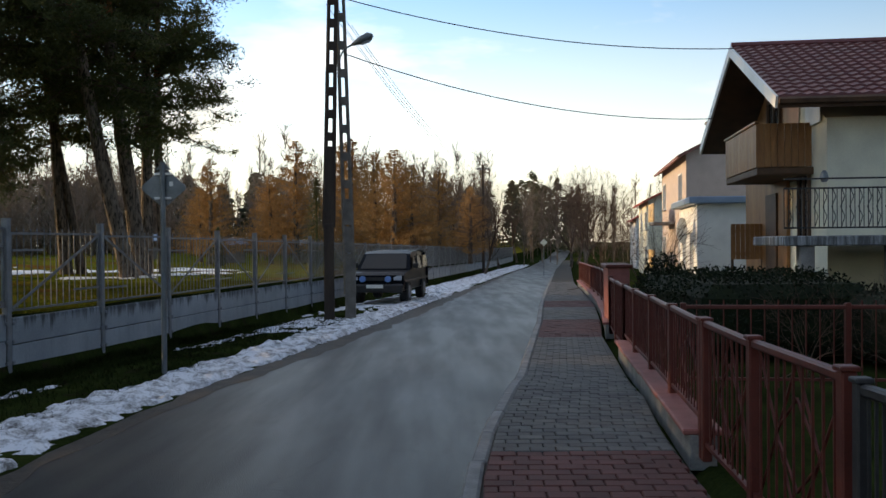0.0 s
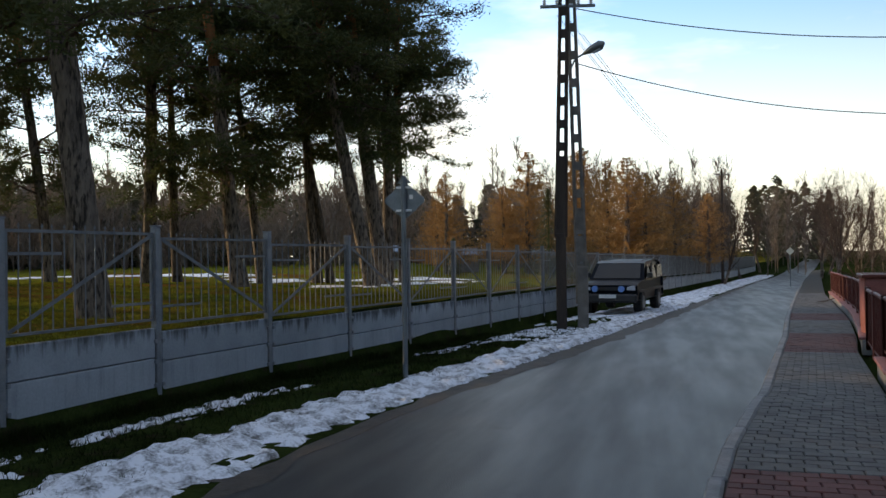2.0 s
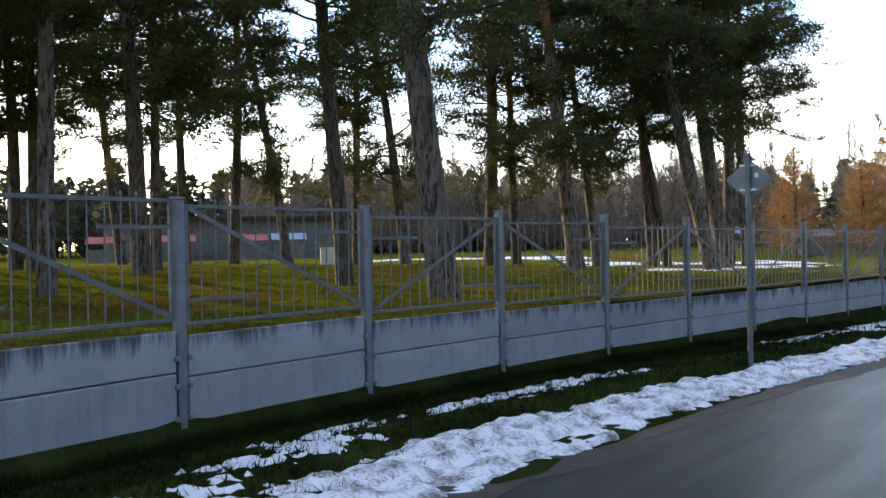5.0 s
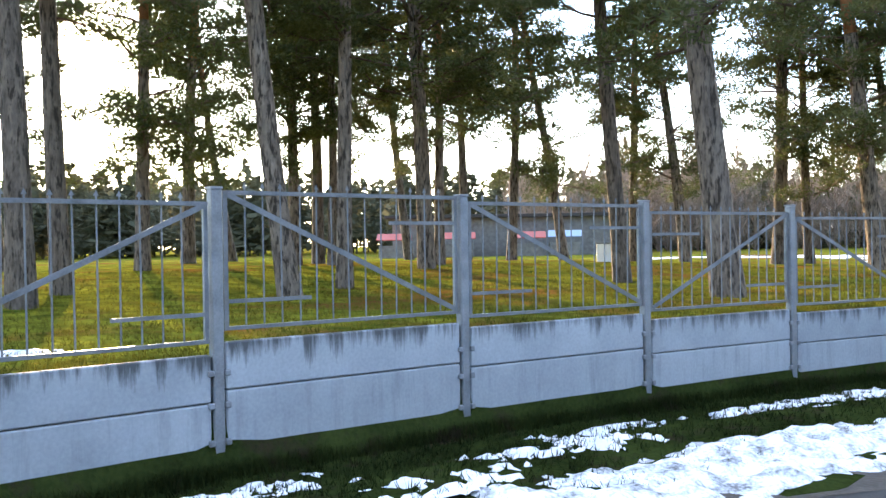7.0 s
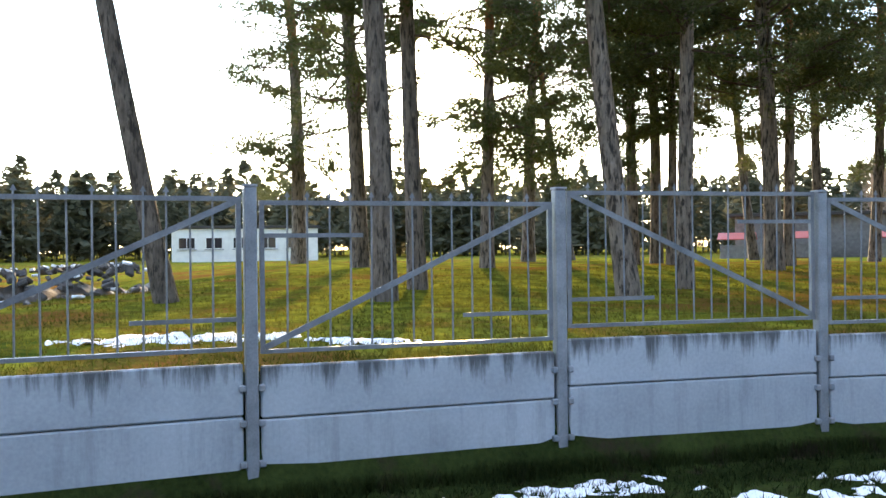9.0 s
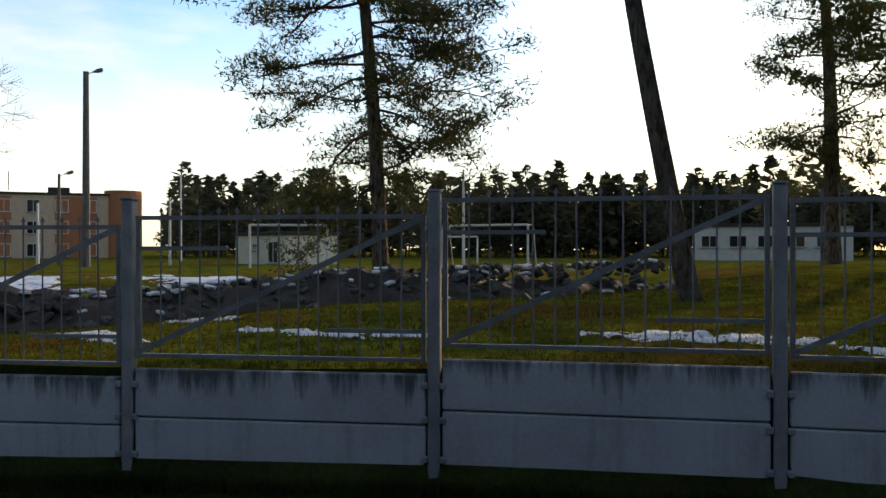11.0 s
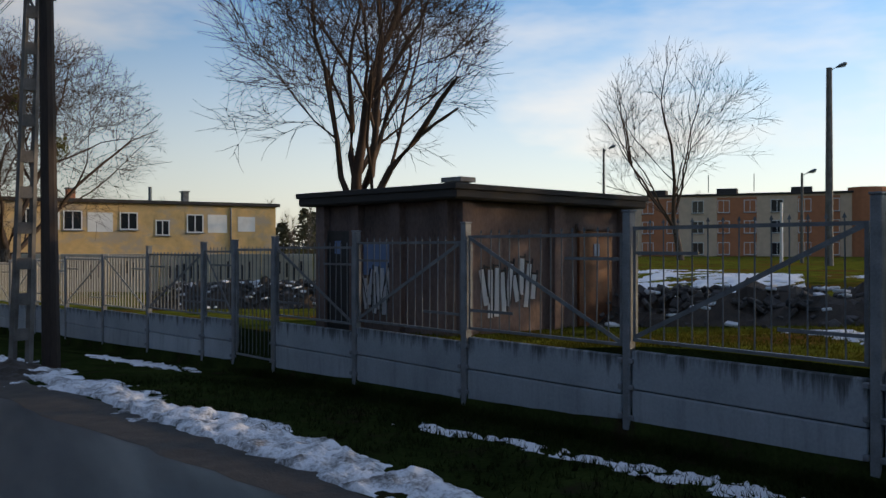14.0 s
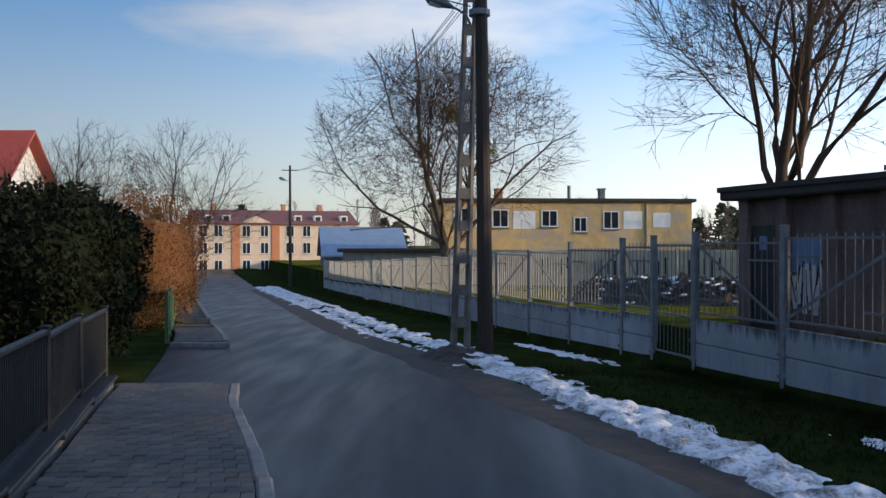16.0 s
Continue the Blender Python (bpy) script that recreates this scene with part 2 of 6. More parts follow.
BLACK_IRON = material("black painted iron", (0.015, 0.015, 0.016), (0.04, 0.04, 0.042), 0.5, 5, 60, 0.1)
RED_CAP = material("red cap tile", (0.2, 0.06, 0.05), (0.34, 0.12, 0.1), 0.6, 4, 50, 0.2)
STEEL = material("dull grey metal", (0.1, 0.12, 0.13), (0.2, 0.23, 0.25), 0.45, 5, 60, 0.05, metal=0.4)
RUBBER = material("black rubber", (0.012, 0.012, 0.012), (0.03, 0.03, 0.03), 0.8, 10, 80, 0.1)


# ---- building blocks ----
class Shape:
    """A mesh under way: vertices, faces, and one material slot a face."""

    def __init__(self):
        self.v, self.f, self.s, self.slot = [], [], [], 0

    def add(self, verts, faces):
        k = len(self.v)
        self.v += [tuple(p) for p in verts]
        self.f += [tuple(i + k for i in f) for f in faces]
        self.s += [self.slot] * len(faces)
        return self

    def box(self, c, size, rz=0.0, chamfer=0.0, m=None):
        m = m if m is not None else Matrix.Translation(c) @ Matrix.Rotation(rz, 4, "Z")
        h = [q / 2 for q in size]
        e = min(chamfer, *[q * 0.45 for q in h])
        if e <= 0:
            p = [m @ Vector((a * h[0], b * h[1], d * h[2])) for a in (-1, 1) for b in (-1, 1) for d in (-1, 1)]
            return self.add(p, [(0, 1, 3, 2), (4, 6, 7, 5), (0, 4, 5, 1), (2, 3, 7, 6), (0, 2, 6, 4), (1, 5, 7, 3)])
        p, at = [], {}
        for a in (-1, 1):
            for b in (-1, 1):
                for d in (-1, 1):
                    for ax in range(3):
                        q = [a * (h[0] - e), b * (h[1] - e), d * (h[2] - e)]
                        q[ax] += (a, b, d)[ax] * e
                        at[a, b, d, ax] = len(p)
                        p.append(m @ Vector(q))
        f = []
        for ax in range(3):
            o = [i for i in range(3) if i != ax]
            for s in (-1, 1):
                ring = []
                for u, w in ((-1, -1), (1, -1), (1, 1), (-1, 1)):
                    k = [0, 0, 0]
                    k[ax], k[o[0]], k[o[1]] = s, u, w
                    ring.append(at[(*k, ax)])
                f.append(ring if (s > 0) == (ax != 1) else ring[::-1])
            for u in (-1, 1):
                for w in (-1, 1):
                    k, j = [0, 0, 0], [0, 0, 0]
                    k[ax], k[o[0]], k[o[1]] = -1, u, w
                    j[ax], j[o[0]], j[o[1]] = 1, u, w
                    ring = [at[(*k, o[0])], at[(*j, o[0])], at[(*j, o[1])], at[(*k, o[1])]]
                    f.append(ring)
        for a in (-1, 1):
            for b in (-1, 1):
                for d in (-1, 1):
                    f.append([at[a, b, d, 0], at[a, b, d, 1], at[a, b, d, 2]])
        return self.add(p, f)

    def tube(self, pts, radii, sides=6, caps=True):
        pts = [Vector(p) for p in pts]
        rings = []
        base = len(self.v)
        for i, p in enumerate(pts):
            d = (pts[min(i + 1, len(pts) - 1)] - pts[max(i - 1, 0)])
            d = d.normalized() if d.length > 1e-6 else Vector((0, 0, 1))
            a = d.orthogonal().normalized() if abs(d.z) < 0.9 else Vector((1, 0, 0)).cross(d).normalized()
            b = d.cross(a)
            r = radii[i] if hasattr(radii, "__len__") else radii
            for k in range(sides):
                w = 2 * math.pi * k / sides
                self.v.append(tuple(p + a * (r * math.cos(w)) + b * (r * math.sin(w))))
        for i in range(len(pts) - 1):
            for k in range(sides):
                q = (k + 1) % sides
                self.f.append((base + i * sides + k, base + i * sides + q, base + (i + 1) * sides + q, base + (i + 1) * sides + k))
                self.s.append(self.slot)
        if caps and sides > 3:
            self.f += [tuple(base + k for k in range(sides))[::-1], tuple(base + (len(pts) - 1) * sides + k for k in range(sides))]
            self.s += [self.slot] * 2
        return self

    def lathe(self, prof, c=(0, 0, 0), sides=14):
        return self.tube([(c[0], c[1], c[2] + z) for _, z in prof], [max(r, 1e-4) for r, _ in prof], sides)

    def mesh(self, name, mats, smooth=False, fix=True):
        me = bpy.data.meshes.new(name)
        me.from_pydata(self.v, [], self.f)
        for m in (mats if isinstance(mats, (list, tuple)) else [mats]):
            me.materials.append(m)
        if any(self.s):
            me.polygons.foreach_set("material_index", self.s)
        if smooth:
            me.polygons.foreach_set("use_smooth", [True] * len(self.f))
        if fix and len(self.f) < 3000:
            bm = bmesh.new()
            bm.from_mesh(me)
            bmesh.ops.recalc_face_normals(bm, faces=bm.faces)
            bm.to_mesh(me)
            bm.free()
        return me


def part(name, shape, mats, parent=None, label="", smooth=False):
    me = shape if isinstance(shape, bpy.types.Mesh) else shape.mesh(name, mats, smooth)
    ob = new(name, me)
    if parent:
        ob.parent = parent
    return tagged(ob, label) if label else ob


def thing(name, label, category, at=(0, 0, 0), rz=0.0, group="", kind=""):
    ob = new(name)
    ob.empty_display_size = 0.2
    ob.matrix_world = Matrix.Translation(at) @ Matrix.Rotation(rz, 4, "Z")
    return tagged(ob, label, category, group, kind)


# ---- plan: everything follows the gently bending fence line ----
LINE_Y = np.array([-400, -61, -45, -24.5, -20, -15.8, -12.1, -9.7, -7.3, -4.85, -2.4, 0.1, 2.6, 5.15, 7.7, 10.2, 12.7, 15.2, 19, 25.3, 50, 80, 159, 500.0])
LINE_X = np.array([112, 9.4, 4.65, -0.95, -2.25, -3.45, -4.4, -4.92, -5.5, -6.0, -6.44, -6.75, -6.91, -6.92, -6.81, -6.58, -6.2, -5.82, -5.25, -4.45, -0.95, 3.4, 15.9, 70.0])


def fence_x(y):
    return float(np.interp(y, LINE_Y, LINE_X))


def soft_step(v, k=3.0):
    return k * math.log1p(math.exp(max(-30.0, min(30.0, v / k))))


def street_z(y):
    return -0.0115 * (soft_step(y - 2) - soft_step(y - 140)) - 0.028 * (soft_step(-y - 2) - soft_step(-y - 55))


def ease(a, b, v):
    k = min(1.0, max(0.0, (v - a) / (b - a)))
    return k * k * (3 - 2 * k)


def park_z(x, y):
    d = fence_x(y) - x
    rise = 0.42 * ease(5, 19, d) * ease(-5, 3, y) * (1 - 0.6 * ease(16, 30, y)) * (1 - 0.9 * ease(34, 60, d))
    level = ease(8, 20, d) * (1 - ease(-24, -14, x))
    return 0.74 + (0.8 * max(street_z(y), -0.9) - 0.25 * (1 - ease(-11, -6.5, y))) * (1 - level) - 0.12 * level + rise + 0.05 * noise.noise(Vector((x * 0.4, y * 0.4, 0)))


def ground_z(x, y):
    u = x - fence_x(y)
    if u < 0:
        return park_z(x, y)
    if u < 3.6:
        return street_z(y) - 0.2 * (1 - ease(0.3, 2.0, u)) + 0.03 * noise.noise(Vector((x * 1.3, y * 1.3, 3)))
    return street_z(y) - (0.08 if u < 8.75 else 0.0)


def spaced(lo, hi, near, step, grow=1.25):
    """Numbers from lo to hi: every step within near, wider and wider outside."""
    mid = list(np.arange(near[0], near[1] + 1e-6, step))
    s, v, up = step, near[1], []
    while v < hi:
        s *= grow
        v += s
        up.append(min(v, hi))
    s, v, down = step, near[0], []
    while v > lo:
        s *= grow
        v -= s
        down.append(max(v, lo))
    return down[::-1] + mid + up


ys = spaced(-900, 1100, (-45, 40), 0.6)
us = [-u for u in spaced(0.08, 900, (0.08, 22), 0.55)][::-1] + [-0.07, 0.07] + list(np.arange(0.3, 3.7, 0.25)) + [4.2, 7.0, 8.7, 8.8, 10] + spaced(11, 800, (11, 12), 1.0)
ground = Shape()
grid = []
for y in ys:
    row = []
    fx = fence_x(y)
    for u in us:
        x = fx + u
        row.append(len(ground.v))
        z = ground_z(x, y) if abs(u) > 0.075 else (park_z(x - 0.2, y) if u < 0 else street_z(y) - 0.2)
        ground.v.append((x, y, z))
    grid.append(row)
for i in range(len(ys) - 1):
    for j in range(len(us) - 1):
        ground.f.append((grid[i][j], grid[i][j + 1], grid[i + 1][j + 1], grid[i + 1][j]))
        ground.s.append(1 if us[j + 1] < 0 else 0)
tagged(part("ground", ground, [GRASS_SHADED, TURF], smooth=True), "rough winter grass, mossy and lit in stripes under pines", "ground", kind="structure")


def strip(name, u0, u1, y0, y1, mat, z0, label, category, n=8, step=0.8, edge=None, crown=0.0):
    """A band along the fence line from u0 to u1 beside it."""
    s = Shape()
    yy = np.arange(y0, y1 + 1e-6, step)
    for y in yy:
        for k in range(n + 1):
            q = k / n
            a, b = (edge(y) if edge else (u0, u1))
            s.v.append((fence_x(y) + a + (b - a) * q, y, street_z(y) + z0 + crown * 4 * q * (1 - q)))
    w = n + 1
    for i in range(len(yy) - 1):
        for k in range(n):
            s.f.append((i * w + k, i * w + k + 1, (i + 1) * w + k + 1, (i + 1) * w + k))
            s.s.append(0)
    return tagged(part(name, s, mat, smooth=True), label, category, kind="structure")


def kerb_u(y):
    return float(np.interp(y, [-60, -20, -10, -6, 0, 6, 10.7, 17, 34, 110], [9.5, 7.6, 7.42, 7.08, 7.0, 7.05, 7.4, 7.3, 7.15, 6.6]))


def road_u(y):
    return float(np.interp(y, [-60, -21, -12, -6, 6, 15, 25, 60, 120], [5.0, 4.9, 4.4, 3.9, 3.65, 3.9, 4.05, 3.6, 3.4])) + 0.1 * noise.noise(Vector((y * 0.7, 5, 0)))


strip("road", 3.6, 7.1, -130, 200, ASPHALT, -0.02, "worn grey asphalt road with damp shiny patches", "road", 10, edge=lambda y: (road_u(y) - 0.5, kerb_u(y)), crown=0.03)
# wet dirt along the road's edge
strip("road_edge", 0, 0, -60, 110, DIRT, -0.002, "dark wet dirt along the edge of the road", "dirt", 4, 0.4,
      edge=lambda y: (road_u(y) - 0.75, road_u(y) + 0.12 + 0.18 * noise.noise(Vector((y * 1.1, 1, 2)))))


# ---- snow: a ploughed bank and scattered patches ----
def snow_field(name, y0, y1, inner, outer, height, seed, label, mat, step=0.06, wide=24, frq=3.2):
    s = Shape()
    yy = np.arange(y0, y1, step)
    w = wide + 1
    for y in yy:
        a, b = inner(y), outer(y)
        for k in range(w):
            q = k / wide
            u = a + (b - a) * q
            x = fence_x(y) + u
            n1 = noise.fractal(Vector((x * frq, y * frq, seed)), 0.9, 2.1, 4)
            n2 = noise.noise(Vector((x * 0.8, y * 0.45, seed + 7)))
            h = height * (4 * q * (1 - q)) ** 0.6 * (0.75 + 0.35 * n2) + 0.075 * n1 + 0.03 * noise.noise(Vector((x * 9, y * 9, seed))) - 0.04
            s.v.append((x, y, ground_z(x, y) + max(h, -0.06)))
    for i in range(len(yy) - 1):
        for k in range(wide):
            f = (i * w + k, i * w + k + 1, (i + 1) * w + k + 1, (i + 1) * w + k)
            if max(s.v[j][2] - street_z(s.v[j][1]) for j in f) > -0.045:
                s.f.append(f)
                s.s.append(0)
    return tagged(part(name, s, mat, smooth=True), label, "snow", kind="stuff")


snow_field("snow_bank", 0.5, 34, lambda y: 2.25 + 0.35 * ease(6, 10, y) + 0.2 * noise.noise(Vector((y * 0.6, 0, 4))), lambda y: road_u(y) - 0.12, 0.13, 2.0,
           "dirty ploughed snow bank along the road", SNOW)
snow_field("snow_bank", 34, 100, lambda y: 1.2, lambda y: road_u(y) - 0.1, 0.12, 5.0, "dirty ploughed snow bank along the road", SNOW, 0.3, 12, 1.2)
snow_field("snow_bank", -34, -3.2, lambda y: 2.8 + 0.35 * noise.noise(Vector((y * 0.6, 0, 9))), lambda y: road_u(y) - 0.15, 0.12, 8.0,
           "dirty ploughed snow bank along the road", SNOW)
snow_field("snow_bank", -64, -34, lambda y: 2.6, lambda y: road_u(y) - 0.1, 0.16, 11.0, "dirty ploughed snow bank along the road", SNOW, 0.25, 12, 1.2)


def snow_patches(spots, zf, mat=CLEAN_SNOW, fq=3.4, fill=0.0):
    """Thin lace-edged patches of snow: (x, y, half length, half width, turn)."""
    for i, (x0, y0, a, b, turn) in enumerate(spots):
        s = Shape()
        na, nb = max(14, int(a * 2 / 0.045)), max(10, int(b * 2 / 0.045))
        na, nb = min(na, 140), min(nb, 80)
        c, d = math.cos(turn), math.sin(turn)
        for ia in range(na + 1):
            for ib in range(nb + 1):
                p, q = 2 * ia / na - 1, 2 * ib / nb - 1
                x, y = x0 + c * p * a - d * q * b, y0 + d * p * a + c * q * b
                h = 0.07 * (1 - p * p) * (1 - q * q) + 0.1 * noise.fractal(Vector((x * fq, y * fq, i * 3.1)), 0.55, 2.1, 5) - 0.045 + fill
                s.v.append((x, y, zf(x, y) + max(min(h, 0.035), -0.05)))
        for ia in range(na):
            for ib in range(nb):
                f = (ia * (nb + 1) + ib, ia * (nb + 1) + ib + 1, (ia + 1) * (nb + 1) + ib + 1, (ia + 1) * (nb + 1) + ib)
                if max(s.v[j][2] - zf(s.v[j][0], s.v[j][1]) for j in f) > -0.02:
                    s.f.append(f)
                    s.s.append(0)
        if s.f:
            tagged(part("snow_patch", s, mat, smooth=True), "thin patch of melting snow on the grass", "snow", kind="stuff")


snow_patches([(-6.05, 2.35, 0.9, 0.4, 1.6), (-5.9, 5.95, 0.9, 0.35, 1.55), (-5.3, 5.0, 0.9, 0.4, 1.5), (-5.35, 9.6, 1.4, 0.45, 1.45), (-5.6, 7.8, 0.9, 0.35, 1.5), (-4.9, 3.3, 0.8, 0.3, 1.55),
              (-4.35, 16.6, 1.1, 0.45, 1.4), (-3.3, 20.0, 2.2, 0.9, 1.45), (-4.8, -5.1, 1.3, 0.45, 1.77), (-3.75, -8.05, 0.6, 0.26, 1.8), (-4.2, -6.9, 0.7, 0.25, 1.8), (-1.9, -17.5, 2.0, 0.6, 1.85),
              (-5.3, -1.0, 0.8, 0.3, 1.6), (-2.3, 28.5, 4.0, 1.3, 1.45)], ground_z)
snow_patches([(-9.2, -0.2, 1.1, 0.5, 1.5), (-9.5, -0.9, 0.9, 0.4, 1.5), (-9.0, -4.6, 1.3, 0.35, 1.3), (-8.4, 1.4, 0.6, 0.25, 1.5), (-8.2, -7.0, 1.2, 0.3, 1.1), (-11.6, -8.0, 1.2, 0.35, 1.2), (-13.0, -11.5, 1.2, 0.4, 0.9)], park_z)


# ---- kerbs and pavements ----
def paved(y0, y1, a, b, singles, reds=(), name="pavement"):
    """A pavement with kerb stones and single pavers; singles: the stretch whose pavers are parts."""
    base = strip(name, 0, 0, y0, y1, JOINT, 0.045, "pavement of grey interlocking pavers with red bands", "pavement", 3, 0.5,
                 edge=lambda y: (a(y) + 0.02, b(y)))
    one, grey, red = Shape().box((0, 0, 0), (0.193, 0.132, 0.06), 0, 0.008), Shape(), Shape()
    mesh_grey, mesh_red = one.mesh("paver", PAVER), one.mesh("paver", PAVER_RED)
    made = 0
    rows = int((y1 - y0) / 0.14)
    for r in range(rows):
        y = y0 + 0.07 + r * 0.14
        if y < -22 or y > 44:
            continue
        in_red = any(p <= y <= q for p, q in reds)
        u, end = a(y) + 0.07, b(y) - 0.02
        wide = 0.1 if r % 2 else 0.2
        while u < end - 0.04:
            wide = min(wide, end - u)
            yy = y + random.uniform(-0.003, 0.003)
            x = fence_x(yy) + u + wide / 2
            z = street_z(yy) + 0.055 + random.uniform(-0.004, 0.004)
            turn = math.atan2(fence_x(yy - 0.5) - fence_x(yy + 0.5), 1.0)
            if singles[0] <= y <= singles[1] and made < 300 and wide > 0.199:
                ob = new("paver", mesh_red if in_red else mesh_grey)
                ob.parent, ob.matrix_basis = base, Matrix.Translation((x, yy, z)) @ Matrix.Rotation(turn, 4, "Z")
                made += 1
            else:
                (red if in_red else grey).box((x, yy, z), (wide - 0.007, 0.132, 0.06), turn, 0.008 if abs(y) < 16 else 0.0)
            u += wide
            wide = 0.2
    for s, m, lab in ((grey, PAVER, "grey interlocking pavers"), (red, PAVER_RED, "dull red pavers")):
        if s.f:
            tagged(part("pavers", s.mesh("pavers", m, fix=False), m, base, lab), kind="stuff")
    for y in (y0, y1):
        part("end_stone", Shape().box((fence_x(y) + (a(y) + b(y)) / 2, y, street_z(y) - 0.05), (b(y) - a(y) + 0.1, 0.1, 0.24), 0, 0.015), KERB, base)
    stone = Shape().box((0, 0, 0), (0.12, 0.97, 0.26), 0, 0.02).mesh("kerb_stone", KERB)
    for k in range(int(y1 - y0)):
        y = y0 + 0.5 + k
        if y > 60 or y < -45:
            break
        ob = new("kerb_stone", stone)
        turn = math.atan2(fence_x(y - 0.5) + a(y - 0.5) - fence_x(y + 0.5) - a(y + 0.5), 1.0)
        ob.parent, ob.matrix_basis = base, Matrix.Translation((fence_x(y) + a(y), y, street_z(y) - 0.05)) @ Matrix.Rotation(turn, 4, "Z")
    return base


def walk_edge(y):
    return float(np.interp(y, [-12, -8, -4, 3, 6.6, 9.2, 16, 25, 43, 120], [8.95, 8.8, 8.6, 8.45, 8.6, 8.75, 8.55, 8.75, 8.3, 8.0]))


# ---- the long fence: concrete plates below, barred steel panels above ----
# which way the brace of each bay slopes, bay by bay from the tallest post
LIFT = {-2: 0.02, -1: 0.1, 0: 0.05, 1: 0.15, 2: 0.12, 3: 0.07, 4: 0.04}      # how far a bay stands above the slope of the street
FLIPS = {0: 1, 1: 0, 2: 0, 3: 1, 4: 0, 5: 1, 6: 0, -1: 1, -2: 1, -3: 1, -4: 0, -5: 1}


# The same bars with warm low sun put into their colour
BAR_SUNLIT = material("sunlit bar tint", (0.4, 0.37, 0.31), (0.6, 0.56, 0.48), 0.7, 4, 50, 0.1)


def build_fence():
    fence = thing("fence", "long grey fence of steel bar panels on concrete plates", "fence", kind="structure")
    bay, posts = 2.5, []
    y = 2.6
    while y < 118:
        posts.append(y)
        y += bay / math.hypot(1, (fence_x(y + 1) - fence_x(y)))
    y = 2.6 - bay
    back = []
    while y > -62:
        back.append(y)
        y -= bay / math.hypot(1, (fence_x(y) - fence_x(y - 1)))
    posts = sorted(back[::-1] + posts)
    gate_lo, gate_hi = -15.85, -14.45
    posts = [p for p in posts if not gate_lo - 0.9 < p < gate_hi + 0.9] + [gate_lo, gate_hi]
    posts.sort()
    post = Shape()
    post.box((0, 0, 1.0), (0.1, 0.094, 2.32), 0, 0.01)
    post.box((0, 0, 2.17), (0.112, 0.106, 0.02), 0, 0.004)
    for z in (0.12, 0.42, 0.68):
        for s in (-1, 1):
            post.box((0.045, s * 0.07, z), (0.045, 0.05, 0.05), 0, 0.008)
    far_post = Shape().box((0, 0, 1.0), (0.09, 0.09, 2.12))
    post_mesh, far_mesh = post.mesh("post", POSTGREY), far_post.mesh("post", POSTGREY)
    bar = Shape()
    bar.tube([(0, 0, 0), (0, 0, 1.17)], 0.0075, 6)
    bar.add([(0, -0.022, 1.17), (0, 0.022, 1.17), (0, 0, 1.215), (0.01, 0, 1.18)], [(0, 1, 2), (0, 2, 3), (1, 3, 2), (0, 3, 1)])
    bar_mesh = bar.mesh("bar", BAR)
    for i, y in enumerate(posts):
        x, z = fence_x(y), street_z(y)
        near = -20 < y < 28
        ob = part("post", post_mesh if near else far_mesh, None, fence)
        nxt = posts[i + 1] if i + 1 < len(posts) else None
        ob.matrix_basis = Matrix.Translation((x, y, z - 0.05)) @ Matrix.Rotation(-math.atan2(fence_x(y + 1) - fence_x(y - 1), 2), 4, "Z")
        if nxt is None:
            continue
        x2, z2 = fence_x(nxt), street_z(nxt)
        run = math.hypot(x2 - x, nxt - y)
        turn = math.atan2(nxt - y, x2 - x)
        low = min(z, z2) - 0.02 + LIFT.get(round((y - 0.1) / 2.5), 0.0)
        m = Matrix.Translation((x, y, low)) @ Matrix.Rotation(turn, 4, "Z")
        if abs(y - gate_lo) < 0.01:
            build_gate(m, run)
            continue
        span = run - 0.13
        for k, (z0, h) in enumerate(((0.37, 0.385), (-0.4, 0.76))):
            s = Shape().box((run / 2, 0.0, z0 + h / 2), (span, 0.07, h), 0, 0.012)
            ob = part("concrete_plate", s, CONCRETE_LOW if k else CONCRETE, fence)
            ob.matrix_basis = m
        panel = Shape()
        panel.box((run / 2, 0, 0.86), (span, 0.04, 0.03))
        panel.box((run / 2, 0, 1.965), (span, 0.04, 0.034))
        for e in (0.085, run - 0.085):
            panel.box((e, 0, 1.41), (0.035, 0.035, 1.12))
        flip = FLIPS.get(round((y - 0.1) / 2.5), i % 2)
        e0, e1 = (0.1, run - 0.1) if not flip else (run - 0.1, 0.1)
        d = Vector((e1 - e0, 0, -1.06))
        mm = Matrix.Translation(((e0 + e1) / 2, -0.022, 1.42)) @ d.to_track_quat("X", "Z").to_matrix().to_4x4()
        extra = [("brace", Shape().box(None, (d.length, 0.008, 0.045), m=mm))]
        for e, z0 in ((e0, 1.08), (e1, 1.72)):
            q = 0.5 if e < run / 2 else -0.5
            extra.append(("stub_rail", Shape().box((e + q * 0.75, -0.02, z0), (0.75, 0.012, 0.032))))
        n = max(2, round(span / 0.165))
        near_bars = -17.5 < y < 26
        if not near_bars:
            for k in range(1, n):
                b = 0.1 + (run - 0.2) * k / n
                panel.box((b, 0, 1.43), (0.024, 0.024, 1.17))
        # bays beyond the gate take the sunlit-coloured copy
        rail = part("railing_panel", panel, BAR if y > -20 else BAR_SUNLIT, fence)
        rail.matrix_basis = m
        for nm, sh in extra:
            part(nm, sh, BAR if y > -20 else BAR_SUNLIT, rail)
        if near_bars:
            for k in range(1, n):
                ob = new("bar", bar_mesh)
                ob.parent = rail
                ob.matrix_basis = pose(0.1 + (run - 0.2) * k / n + random.uniform(-0.006, 0.006), 0.012, 0.84, random.uniform(-0.5, 0.5), random.uniform(-0.6, 0.6), 90)


